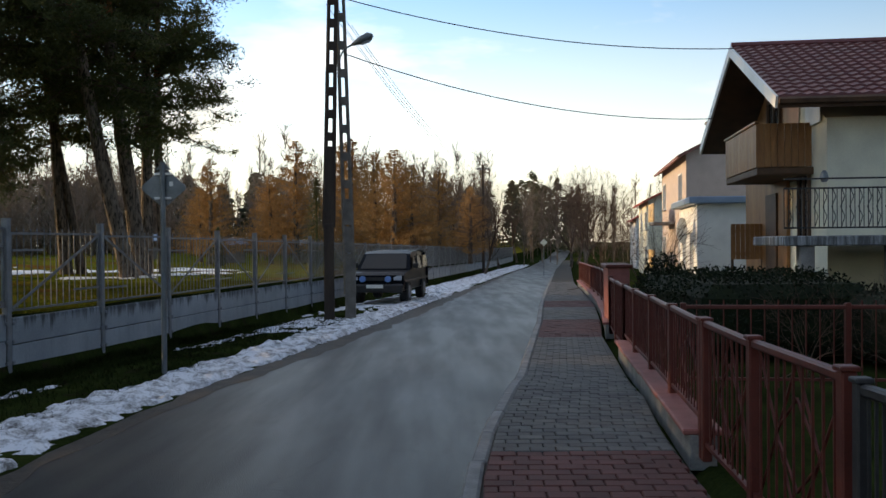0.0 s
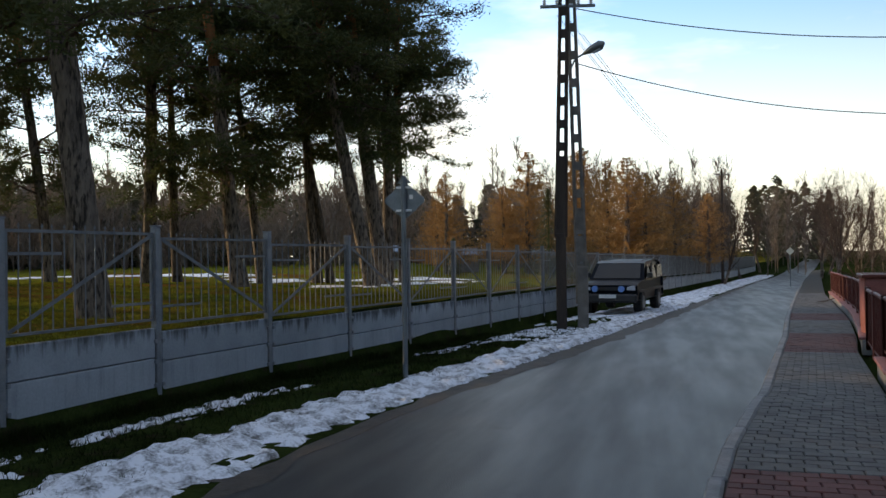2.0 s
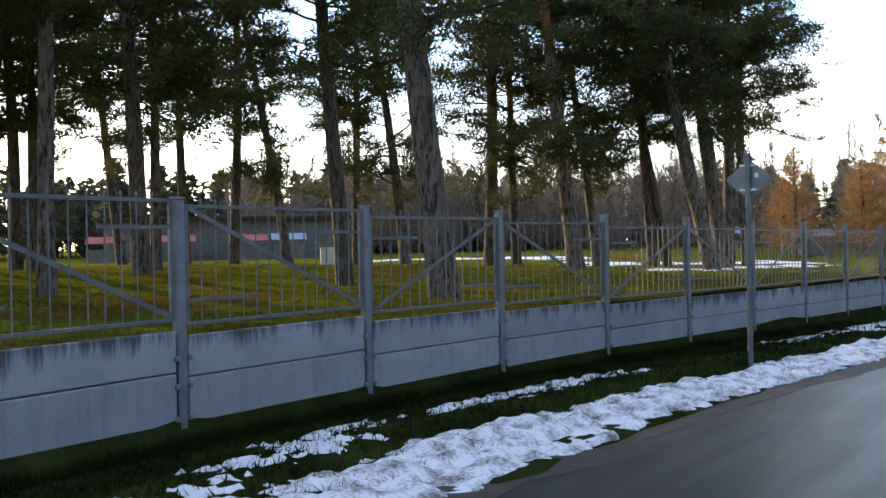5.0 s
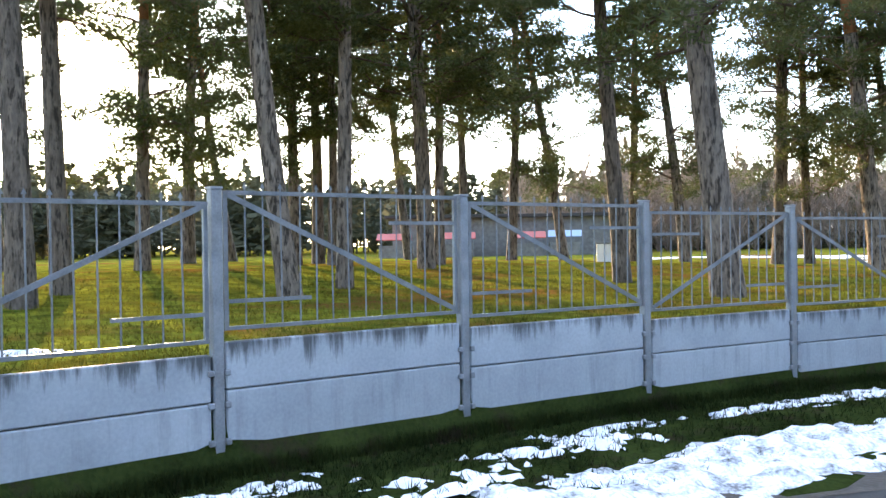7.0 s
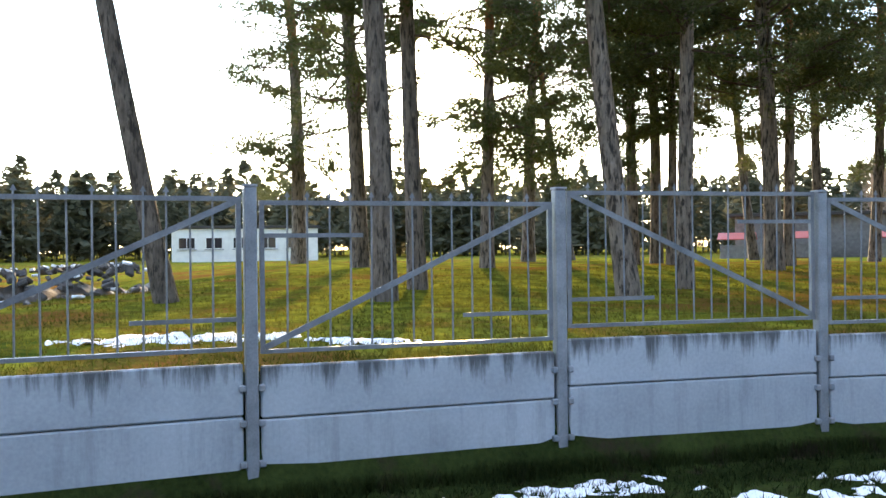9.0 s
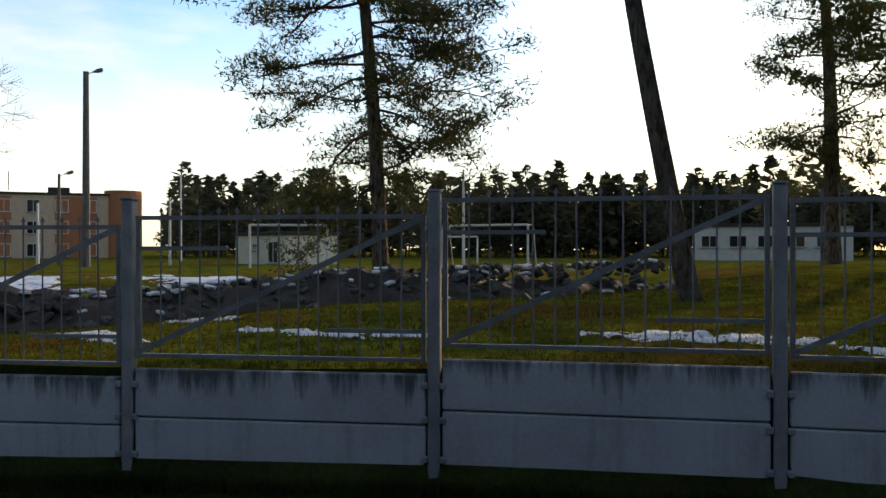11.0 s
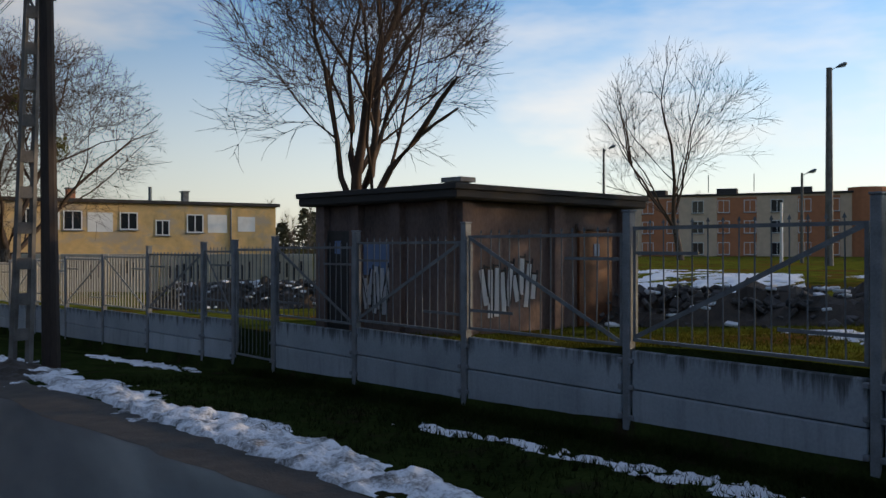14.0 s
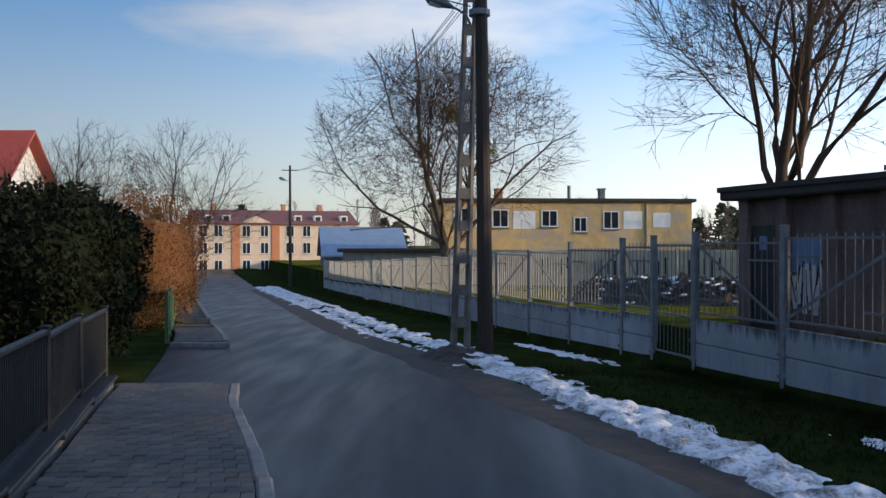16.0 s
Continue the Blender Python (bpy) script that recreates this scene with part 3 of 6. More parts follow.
def build_gate(m, run):
    gate = thing("gate", "narrow grey steel bar gate in the fence", "gate")
    gate.matrix_world = m
    s = Shape()
    for e in (0.1, run - 0.1):
        s.box((e, 0, 1.05), (0.045, 0.045, 1.86), 0, 0.005)
    for z in (0.14, 0.8, 1.97):
        s.box((run / 2, 0, z), (run - 0.2, 0.04, 0.04), 0, 0.005)
    part("gate_frame", s, POSTGREY, gate)
    one = Shape().tube([(0, 0, 0.14), (0, 0, 2.02)], 0.009, 6).mesh("bar", BAR)
    for k in range(1, 9):
        ob = part("bar", one, None, gate)
        ob.matrix_basis = pose(0.1 + (run - 0.2) * k / 9, 0, 0)
    part("handle", Shape().box((run - 0.16, 0.05, 1.0), (0.05, 0.08, 0.03), 0, 0.008), BLACK_IRON, gate)


build_fence()


# ---- trees ----
def pine_meshes(seed, height, low, spread, lean=0.0, droop=0.0, rich=1.0):
    """A tall pine: flaky trunk, sparse crooked limbs, tufts of needles."""
    rnd = random.Random(seed)
    trunk, limbs, needles = Shape(), Shape(), Shape()
    pts, rad = [], []
    n = 13
    bend = rnd.uniform(0, 6.3)
    for i in range(n + 1):
        q = i / n
        wob = 0.22 * math.sin(q * 3.5 + bend) * q
        pts.append(Vector((lean * q * height * (1 - 0.3 * q) + wob, 0.12 * (math.sin(q * 5 + bend) - math.sin(bend)), q * height - 0.15)))
        rad.append((0.17 * (1 - q) ** 0.8 + 0.035) * (1.2 if i == 0 else 1.0))
    trunk.slot = 0
    trunk.tube(pts[:7], rad[:7], 9, False)
    trunk.slot = 1
    trunk.tube(pts[6:], rad[6:], 8, False)

    def on_trunk(z):
        q = max(0.0, min(0.999, z / height)) * n
        i = int(q)
        return pts[i].lerp(pts[i + 1], q - i)

    def tuft(p, size, aim):
        for _ in range(58):
            d = Vector((rnd.gauss(0, 1), rnd.gauss(0, 1), rnd.gauss(0.35, 0.7)))
            d = (d.normalized() + aim * 0.5).normalized()
            a = p + Vector((rnd.gauss(0, 1), rnd.gauss(0, 1), rnd.gauss(0, 0.5))) * size * 0.42
            side = d.cross(Vector((rnd.gauss(0, 1), rnd.gauss(0, 1), rnd.gauss(0, 1)))).normalized() * 0.02
            k = len(needles.v)
            tip = a + d * rnd.uniform(0.1, 0.22)
            needles.v += [tuple(a - side), tuple(a + side), tuple(tip)]
            needles.f.append((k, k + 1, k + 2))
            needles.s.append(0)

    z = low
    while z < height - 0.3:
        q = (z - low) / (height - low)
        reach = spread * (0.55 + 0.6 * math.sin(math.pi * min(1, q * 0.8 + 0.2))) * (1 - 0.75 * q ** 2.5)
        for _ in range(rnd.choice((1, 2, 2, 3))):
            w = rnd.uniform(0, 2 * math.pi)
            length = reach * rnd.uniform(0.55, 1.1)
            p = on_trunk(z)
            d = Vector((math.cos(w), math.sin(w), rnd.uniform(-0.15, 0.5) - droop * (1 - q)))
            line = [p]
            steps = 6
            for k in range(steps):
                d = (d + Vector((rnd.gauss(0, 0.25), rnd.gauss(0, 0.25), rnd.gauss(-0.01 + 0.06 * q, 0.2)))).normalized()
                line.append(line[-1] + d * length / steps)
            r0 = 0.022 + 0.022 * length / 3
            limbs.tube(line, [r0 * (1 - 0.8 * k / steps) for k in range(steps + 1)], 4, False)
            for k in range(2, steps + 1):
                for _ in range(3 if k > 2 else 2):
                    off = Vector((rnd.gauss(0, 1), rnd.gauss(0, 1), rnd.gauss(0.15, 0.4))) * 0.3
                    end = line[k] + off * (0.7 + 0.12 * length)
                    limbs.tube([line[k], end], [r0 * 0.35, 0.006], 3, False)
                    if rnd.random() < 0.95:
                        tuft(end, rnd.uniform(0.34, 0.62), off.normalized())
        z += rnd.uniform(0.26, 0.5) / rich
    return trunk.mesh("trunk", [BARK, BARK_RED], True, False), limbs.mesh("limbs", TWIG, True, False), needles.mesh("crown", NEEDLE, False, False)


PINES = [pine_meshes(sd, h, low, sp) for sd, h, low, sp in ((1, 17, 4.5, 3.1), (2, 16, 5.4, 2.9), (3, 18, 3.9, 3.2), (4, 17, 5.6, 3.0), (5, 15, 3.2, 3.0))]
BIG_PINE = pine_meshes(14, 17, 4.0, 3.6)
LEAN_PINE = pine_meshes(11, 17, 9.5, 2.6)
EDGE_PINE = pine_meshes(12, 15, 2.8, 3.5, 0.0, 0.3, 1.4)


def plant_pine(kind, x, y, girth, lean_x, lean_y, turn, label="tall pine with flaky bark in the park"):
    """A pine that leans by so many metres to a metre of height."""
    t = thing("pine_tree", label, "tree", (x, y, park_z(x, y) - 0.08), turn, "pines in the park")
    k = girth / 0.38
    w = max(0.85, min(k, 1.15))
    tilt = Vector((0, 0, 1)).rotation_difference(Vector((lean_x, lean_y, 1))).to_matrix().to_4x4()
    t.matrix_world = Matrix.Translation((x, y, park_z(x, y) - 0.08)) @ tilt @ Matrix.Rotation(turn, 4, "Z") @ Matrix.Diagonal((w, w, w, 1))
    for name, me in zip(("trunk", "limb_frame", "crown"), kind):
        ob = part(name, me, None, t)
        if name == "trunk":
            ob.scale = (k / w, k / w, 1)
        else:
            tagged(ob, kind="stuff")
    return t


# x, y, thickness and lean of each stem
NEAR_PINES = [(-14.4, 2.5, 0.39, -0.002, -0.009), (-16.8, 3.6, 0.35, -0.011, -0.05), (-23.3, 7, 0.37, 0.002, 0.006), (-32.5, 11.5, 0.49, 0.014, 0.039),
    (-14.2, 6.8, 0.38, -0.053, -0.109), (-26.1, 13.6, 0.38, -0.015, -0.029), (-15.3, 8.5, 0.31, -0.001, -0.002), (-24.1, 11.8, 0.34, -0.001, -0.003),
    (-23.3, 12.6, 0.28, 0.003, 0.006), (-30, 19.8, 0.35, -0.07, -0.106), (-20.1, 13.8, 0.44, -0.007, -0.011), (-22, 15.6, 0.31, -0.001, -0.001),
    (-28.6, 21.7, 0.37, -0.021, -0.028), (-27.5, 23.1, 0.39, 0.01, 0.011), (-26.1, 24.7, 0.39, -0.095, -0.1), (-13.9, 14.9, 0.37, -0.036, -0.033)]
FAR_PINES = [(-24.1, 26.6, 0.35, 0.002, 0.002), (-21.4, 26.4, 0.39, -0.087, -0.07), (-19.5, 29.4, 0.5, 0.042, 0.028), (-18.9, 30.5, 0.35, -0.034, -0.021),
    (-14.9, 28, 0.57, -0.105, -0.056), (-16.1, 32.1, 0.37, -0.099, -0.05), (-14.1, 33, 0.41, -0.057, -0.024), (-13.6, 33.2, 0.32, -0.132, -0.054),
    (-10.7, 30.1, 0.51, -0.181, -0.064), (-10.8, 31.6, 0.56, -0.101, -0.034), (-11.5, 34, 0.46, 0.027, 0.009), (-10.8, 34.2, 0.37, -0.012, -0.004),
    (-35.2, 2.9, 0.59, -0.002, -0.023), (-26.5, 4, 0.48, -0.004, -0.024), (-33.3, 13.6, 0.35, -0.05, -0.121)]
for i, (x, y, g, lx, ly) in enumerate(NEAR_PINES + FAR_PINES):
    kind = 4 if i in (2, 3) else (3 if y < 9 and i < 9 else (i * 3 + i // 5) % 5)
    plant_pine(PINES[kind], x, y, g, lx, ly, i * 2.4, "slender leaning pine in the park" if math.hypot(lx, ly) > 0.08 else "tall pine with flaky bark in the park")
plant_pine(BIG_PINE, -9.3, 12.5, 0.5, -0.069, -0.051, -2.6, "thick old pine with deeply furrowed bark")
plant_pine(LEAN_PINE, -15.8, -1, 0.36, 0.009, -0.155, 0.4, "leaning bare-stemmed pine at the clearing's edge")
plant_pine(EDGE_PINE, -21.8, -9.3, 0.42, 0.028, -0.066, 3.4, "lone pine with drooping limbs by the rubble")


# ---- more materials ----
def plain(name, c, rough=0.7, metal=0.0, var=0.12, **kw):
    return material(name, tuple(q * (1 - var) for q in c), tuple(min(1, q * (1 + var)) for q in c), rough, 2.0, 40, 0.12, metal=metal, **kw)


def glass_dark(name, c=(0.02, 0.025, 0.03), rough=0.06):
    return plain(name, c, rough, spec=0.6)


GLASS = glass_dark("window pane")
WHITE_FRAME = plain("white window frame", (0.75, 0.75, 0.73), 0.5)
CREAM = plain("cream render", (0.74, 0.72, 0.58), 0.9)
PINK = plain("pink-beige render", (0.5, 0.4, 0.34), 0.9)
OCHRE = patched(plain("ochre render", (0.62, 0.41, 0.18), 0.9, var=0.2), (0.46, 0.36, 0.25), 0.5, 0.5, 0.62, (1, 1, 1.6))
PEACH = plain("peach render", (0.66, 0.5, 0.36), 0.9)
BRICK_ORANGE = plain("orange render", (0.5, 0.2, 0.1), 0.9)
TILE = plain("wine red metal roof tiles", (0.13, 0.035, 0.035), 0.45, spec=0.5)
TILE_RED = plain("red roof sheet", (0.4, 0.07, 0.045), 0.5)
TILE_BROWN = plain("brown red roof", (0.2, 0.08, 0.065), 0.6)
BLUE_ROOF = plain("blue grey roof sheet", (0.2, 0.28, 0.38), 0.4)
TAR = plain("tar paper roof", (0.05, 0.045, 0.042), 0.85)
TIMBER = material("varnished timber", (0.16, 0.065, 0.022), (0.36, 0.17, 0.06), 0.5, 3, 30, 0.2, stretch=(1, 1, 0.2))
TIMBER_DARK = material("dark timber", (0.045, 0.022, 0.012), (0.12, 0.06, 0.03), 0.6, 3, 30, 0.2)
WHITE = plain("white render", (0.74, 0.73, 0.7), 0.85)
SHED_WALL = material("grimy pinkish render", (0.085, 0.06, 0.054), (0.25, 0.175, 0.155), 0.9, 1.6, 25, 0.3, stretch=(1, 1, 0.5))
SHED_DOOR = material("rusty steel door", (0.08, 0.028, 0.012), (0.26, 0.095, 0.035), 0.6, 3, 30, 0.2)
GRAFFITI = plain("pale graffiti paint", (0.6, 0.6, 0.62), 0.6)
GRAFFITI_DARK = plain("black graffiti paint", (0.02, 0.02, 0.025), 0.6)
GRAFFITI_BLUE = plain("faded blue paint", (0.16, 0.24, 0.4), 0.7)
CARPAINT = plain("dark blue-black car paint", (0.004, 0.006, 0.01), 0.3, spec=0.08)
CAR_GLASS = plain("tinted car glass", (0.01, 0.014, 0.015), 0.08, spec=0.4)
CHROME = plain("grey bumper plastic", (0.03, 0.03, 0.032), 0.5)
FOG_BLUE = plain("blue lamp cover", (0.16, 0.34, 0.75), 0.25)
LAMP_GLASS = plain("lamp glass", (0.5, 0.55, 0.62), 0.1, spec=0.7)
LARCH = material("larch twigs", (0.26, 0.14, 0.055), (0.5, 0.3, 0.13), 0.9, 1.5, 12, 0, spec=0.1, through_light=0.25, own=0.2)
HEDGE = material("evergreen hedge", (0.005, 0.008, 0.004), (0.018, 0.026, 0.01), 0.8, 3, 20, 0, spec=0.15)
RUST_HEDGE = material("brown beech hedge", (0.13, 0.055, 0.022), (0.32, 0.15, 0.06), 0.9, 3, 20, 0, spec=0.1, through_light=0.2)
# distant needles and twigs: air haze is put into these paler colours
HAZE_NEEDLE = material("haze-paled conifers", (0.06, 0.066, 0.042), (0.14, 0.135, 0.085), 0.9, 0.15, 3, 0, spec=0.1, through_light=0.3)
HAZE_TWIG = material("haze-paled bare wood", (0.14, 0.11, 0.095), (0.3, 0.24, 0.19), 0.9, 0.2, 3, 0, spec=0.1, through_light=0.2)
RUBBLE = material("broken concrete", (0.03, 0.026, 0.024), (0.14, 0.13, 0.125), 0.9, 3, 30, 0.4)
GREEN_PAINT = plain("green painted slats", (0.07, 0.13, 0.06), 0.6)
MISTLETOE = material("mistletoe", (0.08, 0.09, 0.02), (0.16, 0.15, 0.04), 0.9, 5, 30, 0, spec=0.1)


# ---- poles, lamps, wires ----
def ladder_leg(shape, p0, p1, w0, w1, rungs=13, solid=0.25):
    """A cast concrete leg: two flanges joined by webs with openings between."""
    p0, p1 = Vector(p0), Vector(p1)
    side = Vector((1, 0.1, 0)).normalized()
    for s in (-1, 1):
        shape.tube([p0 + side * s * w0 * 0.38, p1 + side * s * w1 * 0.38], [w0 * 0.2, w1 * 0.2], 4)
    for k in range(rungs + 1):
        q = k / rungs
        c, w = p0.lerp(p1, q), w0 + (w1 - w0) * q
        shape.box(c, (w * 0.8, w * 0.35, 0.2 if q >= solid else 0.62), 0.1)


def lamp_parts(pole, root, aim, reach=0.4):
    root, aim = Vector(root), Vector(aim)
    tip = root + aim * reach + Vector((0, 0, 0.32))
    part("lamp_arm", Shape().tube([root, root + aim * 0.08 + Vector((0, 0, 0.16)), root + aim * reach * 0.55 + Vector((0, 0, 0.25)), tip], 0.024, 6), STEEL, pole)
    d = (aim + Vector((0, 0, 0.35))).normalized()
    s = Shape()
    s.tube([tip - d * 0.08, tip + d * 0.02, tip + d * 0.15, tip + d * 0.38, tip + d * 0.48], [0.035, 0.06, 0.1, 0.11, 0.04], 10)
    head = part("lamp_head", s, STEEL, pole, smooth=True)
    part("lamp_cover", Shape().tube([tip + d * 0.16 + Vector((0, 0, -0.05)), tip + d * 0.38 + Vector((0, 0, -0.06))], [0.065, 0.075], 10), LAMP_GLASS, head)


def insulators(pole, z, x, y, turn):
    c, s = math.cos(turn), math.sin(turn)
    part("crossarm", Shape().box((x, y, z), (1.3, 0.07, 0.07), turn, 0.01), STEEL, pole)
    one = Shape().lathe([(0.02, 0), (0.045, 0.03), (0.03, 0.06), (0.045, 0.09), (0.02, 0.13)], sides=8).mesh("insulator", WHITE_FRAME)
    for k in (-0.55, -0.25, 0.25, 0.55):
        ob = part("insulator", one, None, pole)
        ob.matrix_basis = Matrix.Translation((x + c * k, y + s * k, z + 0.035))


def pole_a():
    z = street_z(21)
    p = thing("utility_pole", "twin-legged concrete utility pole with street lamp", "utility pole", group="street poles")
    a, b = Shape(), Shape()
    a.box((-2.72, 20.9, z + 1.1), (0.24, 0.24, 2.4), 0.1, 0.02)
    ladder_leg(a, (-2.72, 20.9, z + 2.2), (-2.56, 21.0, z + 9.2), 0.27, 0.2)
    b.box((-2.26, 21.3, z + 0.7), (0.26, 0.2, 1.6), 0.1, 0.02)
    ladder_leg(b, (-2.27, 21.3, z + 0.6), (-2.46, 21.05, z + 9.2), 0.26, 0.19)
    part("leg", a, WOOD_DARK, p)
    part("leg", b, POLE, p)
    insulators(p, z + 8.6, -2.5, 21.0, 0.2)
    insulators(p, z + 7.7, -2.5, 21.0, 0.2)
    lamp_parts(p, (-2.42, 20.9, z + 6.2), (0.92, -0.3, 0))


def pole_b():
    z = street_z(-16)
    p = thing("utility_pole", "utility pole of a concrete leg and a dark wooden leg", "utility pole", group="street poles")
    a = Shape().tube([(-0.46, -15.96, z - 0.1), (-0.36, -16.1, z + 9)], [0.15, 0.1], 10)
    part("leg", a, WOOD_DARK, p)
    b = Shape()
    ladder_leg(b, (0.0, -16.9, z - 0.1), (-0.28, -16.4, z + 9), 0.34, 0.19, 15, 0.0)
    part("leg", b, POLE, p)
    part("band", Shape().tube([(-0.36, -16.1, z + 6.1), (-0.36, -16.1, z + 6.2)], 0.2, 10), STEEL, p)
    insulators(p, z + 8.4, -0.3, -16.2, 0.1)
    lamp_parts(p, (-0.2, -16.3, z + 6.0), (0.97, 0.2, 0))


def plain_pole(x, y, h, label, lamp=None, z=None, mat=None, r=0.13, arms=1):
    z = street_z(y) if z is None else z
    p = thing("street_lamp" if lamp else "utility_pole", label, "street lamp" if lamp else "utility pole", group="" if lamp else "street poles")
    s = Shape()
    s.tube([(x, y, z - 0.2), (x, y, z + h)], [r, r * 0.65], 8)
    part("pole", s, mat or WOOD_DARK, p)
    if arms and not lamp:
        for k in range(arms):
            part("crossarm", Shape().box((x, y, z + h - 0.35 - 0.5 * k), (1.2, 0.08, 0.08), 0.15), STEEL, p)
    if lamp:
        lamp_parts(p, (x, y, z + h - 0.3), lamp)
    return p


def wire(a, b, sag, r=0.007):
    a, b = Vector(a), Vector(b)
    pts = [a.lerp(b, k / 16) - Vector((0, 0, sag * 4 * (k / 16) * (1 - k / 16))) for k in range(17)]
    tagged(part("wire", Shape().tube(pts, r, 4), BLACK_IRON), "thin black overhead wire between poles", "wire", "overhead wires")


pole_a()
pole_b()
plain_pole(3.4, 74.8, 9.0, "plain wooden utility pole beside the snowy verge")
p3 = plain_pole(12.6, -66, 9.0, "wooden utility pole with a street lamp")
lamp_parts(p3, (12.6, -66, street_z(-66) + 7.6), (0.9, 0.2, 0))
za, zb = street_z(21), street_z(-16)
wire((-2.3, 20.9, za + 7.6), (7.2, 21.9, 6.35), 0.35, 0.014)
wire((-2.3, 20.9, za + 6.3), (7.4, 24.3, 4.95), 0.45, 0.014)
for k in range(4):
    wire((-2.75 + k * 0.2, 21, za + (7.5 if k < 2 else 7.0)), (3.0 + k * 0.25, 74.8, street_z(75) + 8.6), 1.0)
    wire((-0.3 + k * 0.13, -16.2, zb + (6.6 if k < 2 else 6.2)), (12.2 + k * 0.25, -66, street_z(-66) + 8.7), 1.0)
wire((-0.2, -16.2, zb + 6.3), (7.5, -9.5, 6.6), 0.15, 0.014)


# ---- road sign seen from behind ----
def road_sign():
    x, y = -3.71, 11.68
    z = street_z(y)
    t = thing("road_sign", "grey back of a diamond road sign on a steel post", "road sign", (x, y, z))
    part("post", Shape().tube([(0, 0, -0.2), (0, 0, 2.82)], 0.034, 10), STEEL, t)
    s = Shape()
    ring = []
    for k in range(4):
        w = math.pi / 2 * k
        for e in (-0.1, 0.1):
            ring.append((0.29 * math.cos(w + e), 0.25 * math.sin(w + e)))
    s.add([(a, 0.04, 2.48 + b) for a, b in ring] + [(a, 0.055, 2.48 + b) for a, b in ring],
          [tuple(range(8)), tuple(range(15, 7, -1))] + [(k, (k + 1) % 8, 8 + (k + 1) % 8, 8 + k) for k in range(8)])
    plate = part("sign_plate", s, STEEL, t)
    part("sticker", Shape().box((0.1, 0.037, 2.53), (0.05, 0.004, 0.06)), WHITE_FRAME, plate)
    for h in (2.34, 2.66):
        part("clamp", Shape().box((0, 0.02, h), (0.22, 0.05, 0.03), 0, 0.005), WHITE_FRAME, t)
    part("cap", Shape().add([(-0.11, 0.03, 2.72), (0.11, 0.03, 2.72), (0, 0.03, 2.82), (-0.11, 0.05, 2.72), (0.11, 0.05, 2.72), (0, 0.05, 2.82)],
                            [(0, 1, 2), (3, 5, 4), (0, 2, 5, 3), (1, 4, 5, 2), (0, 3, 4, 1)]), STEEL, t)


road_sign()


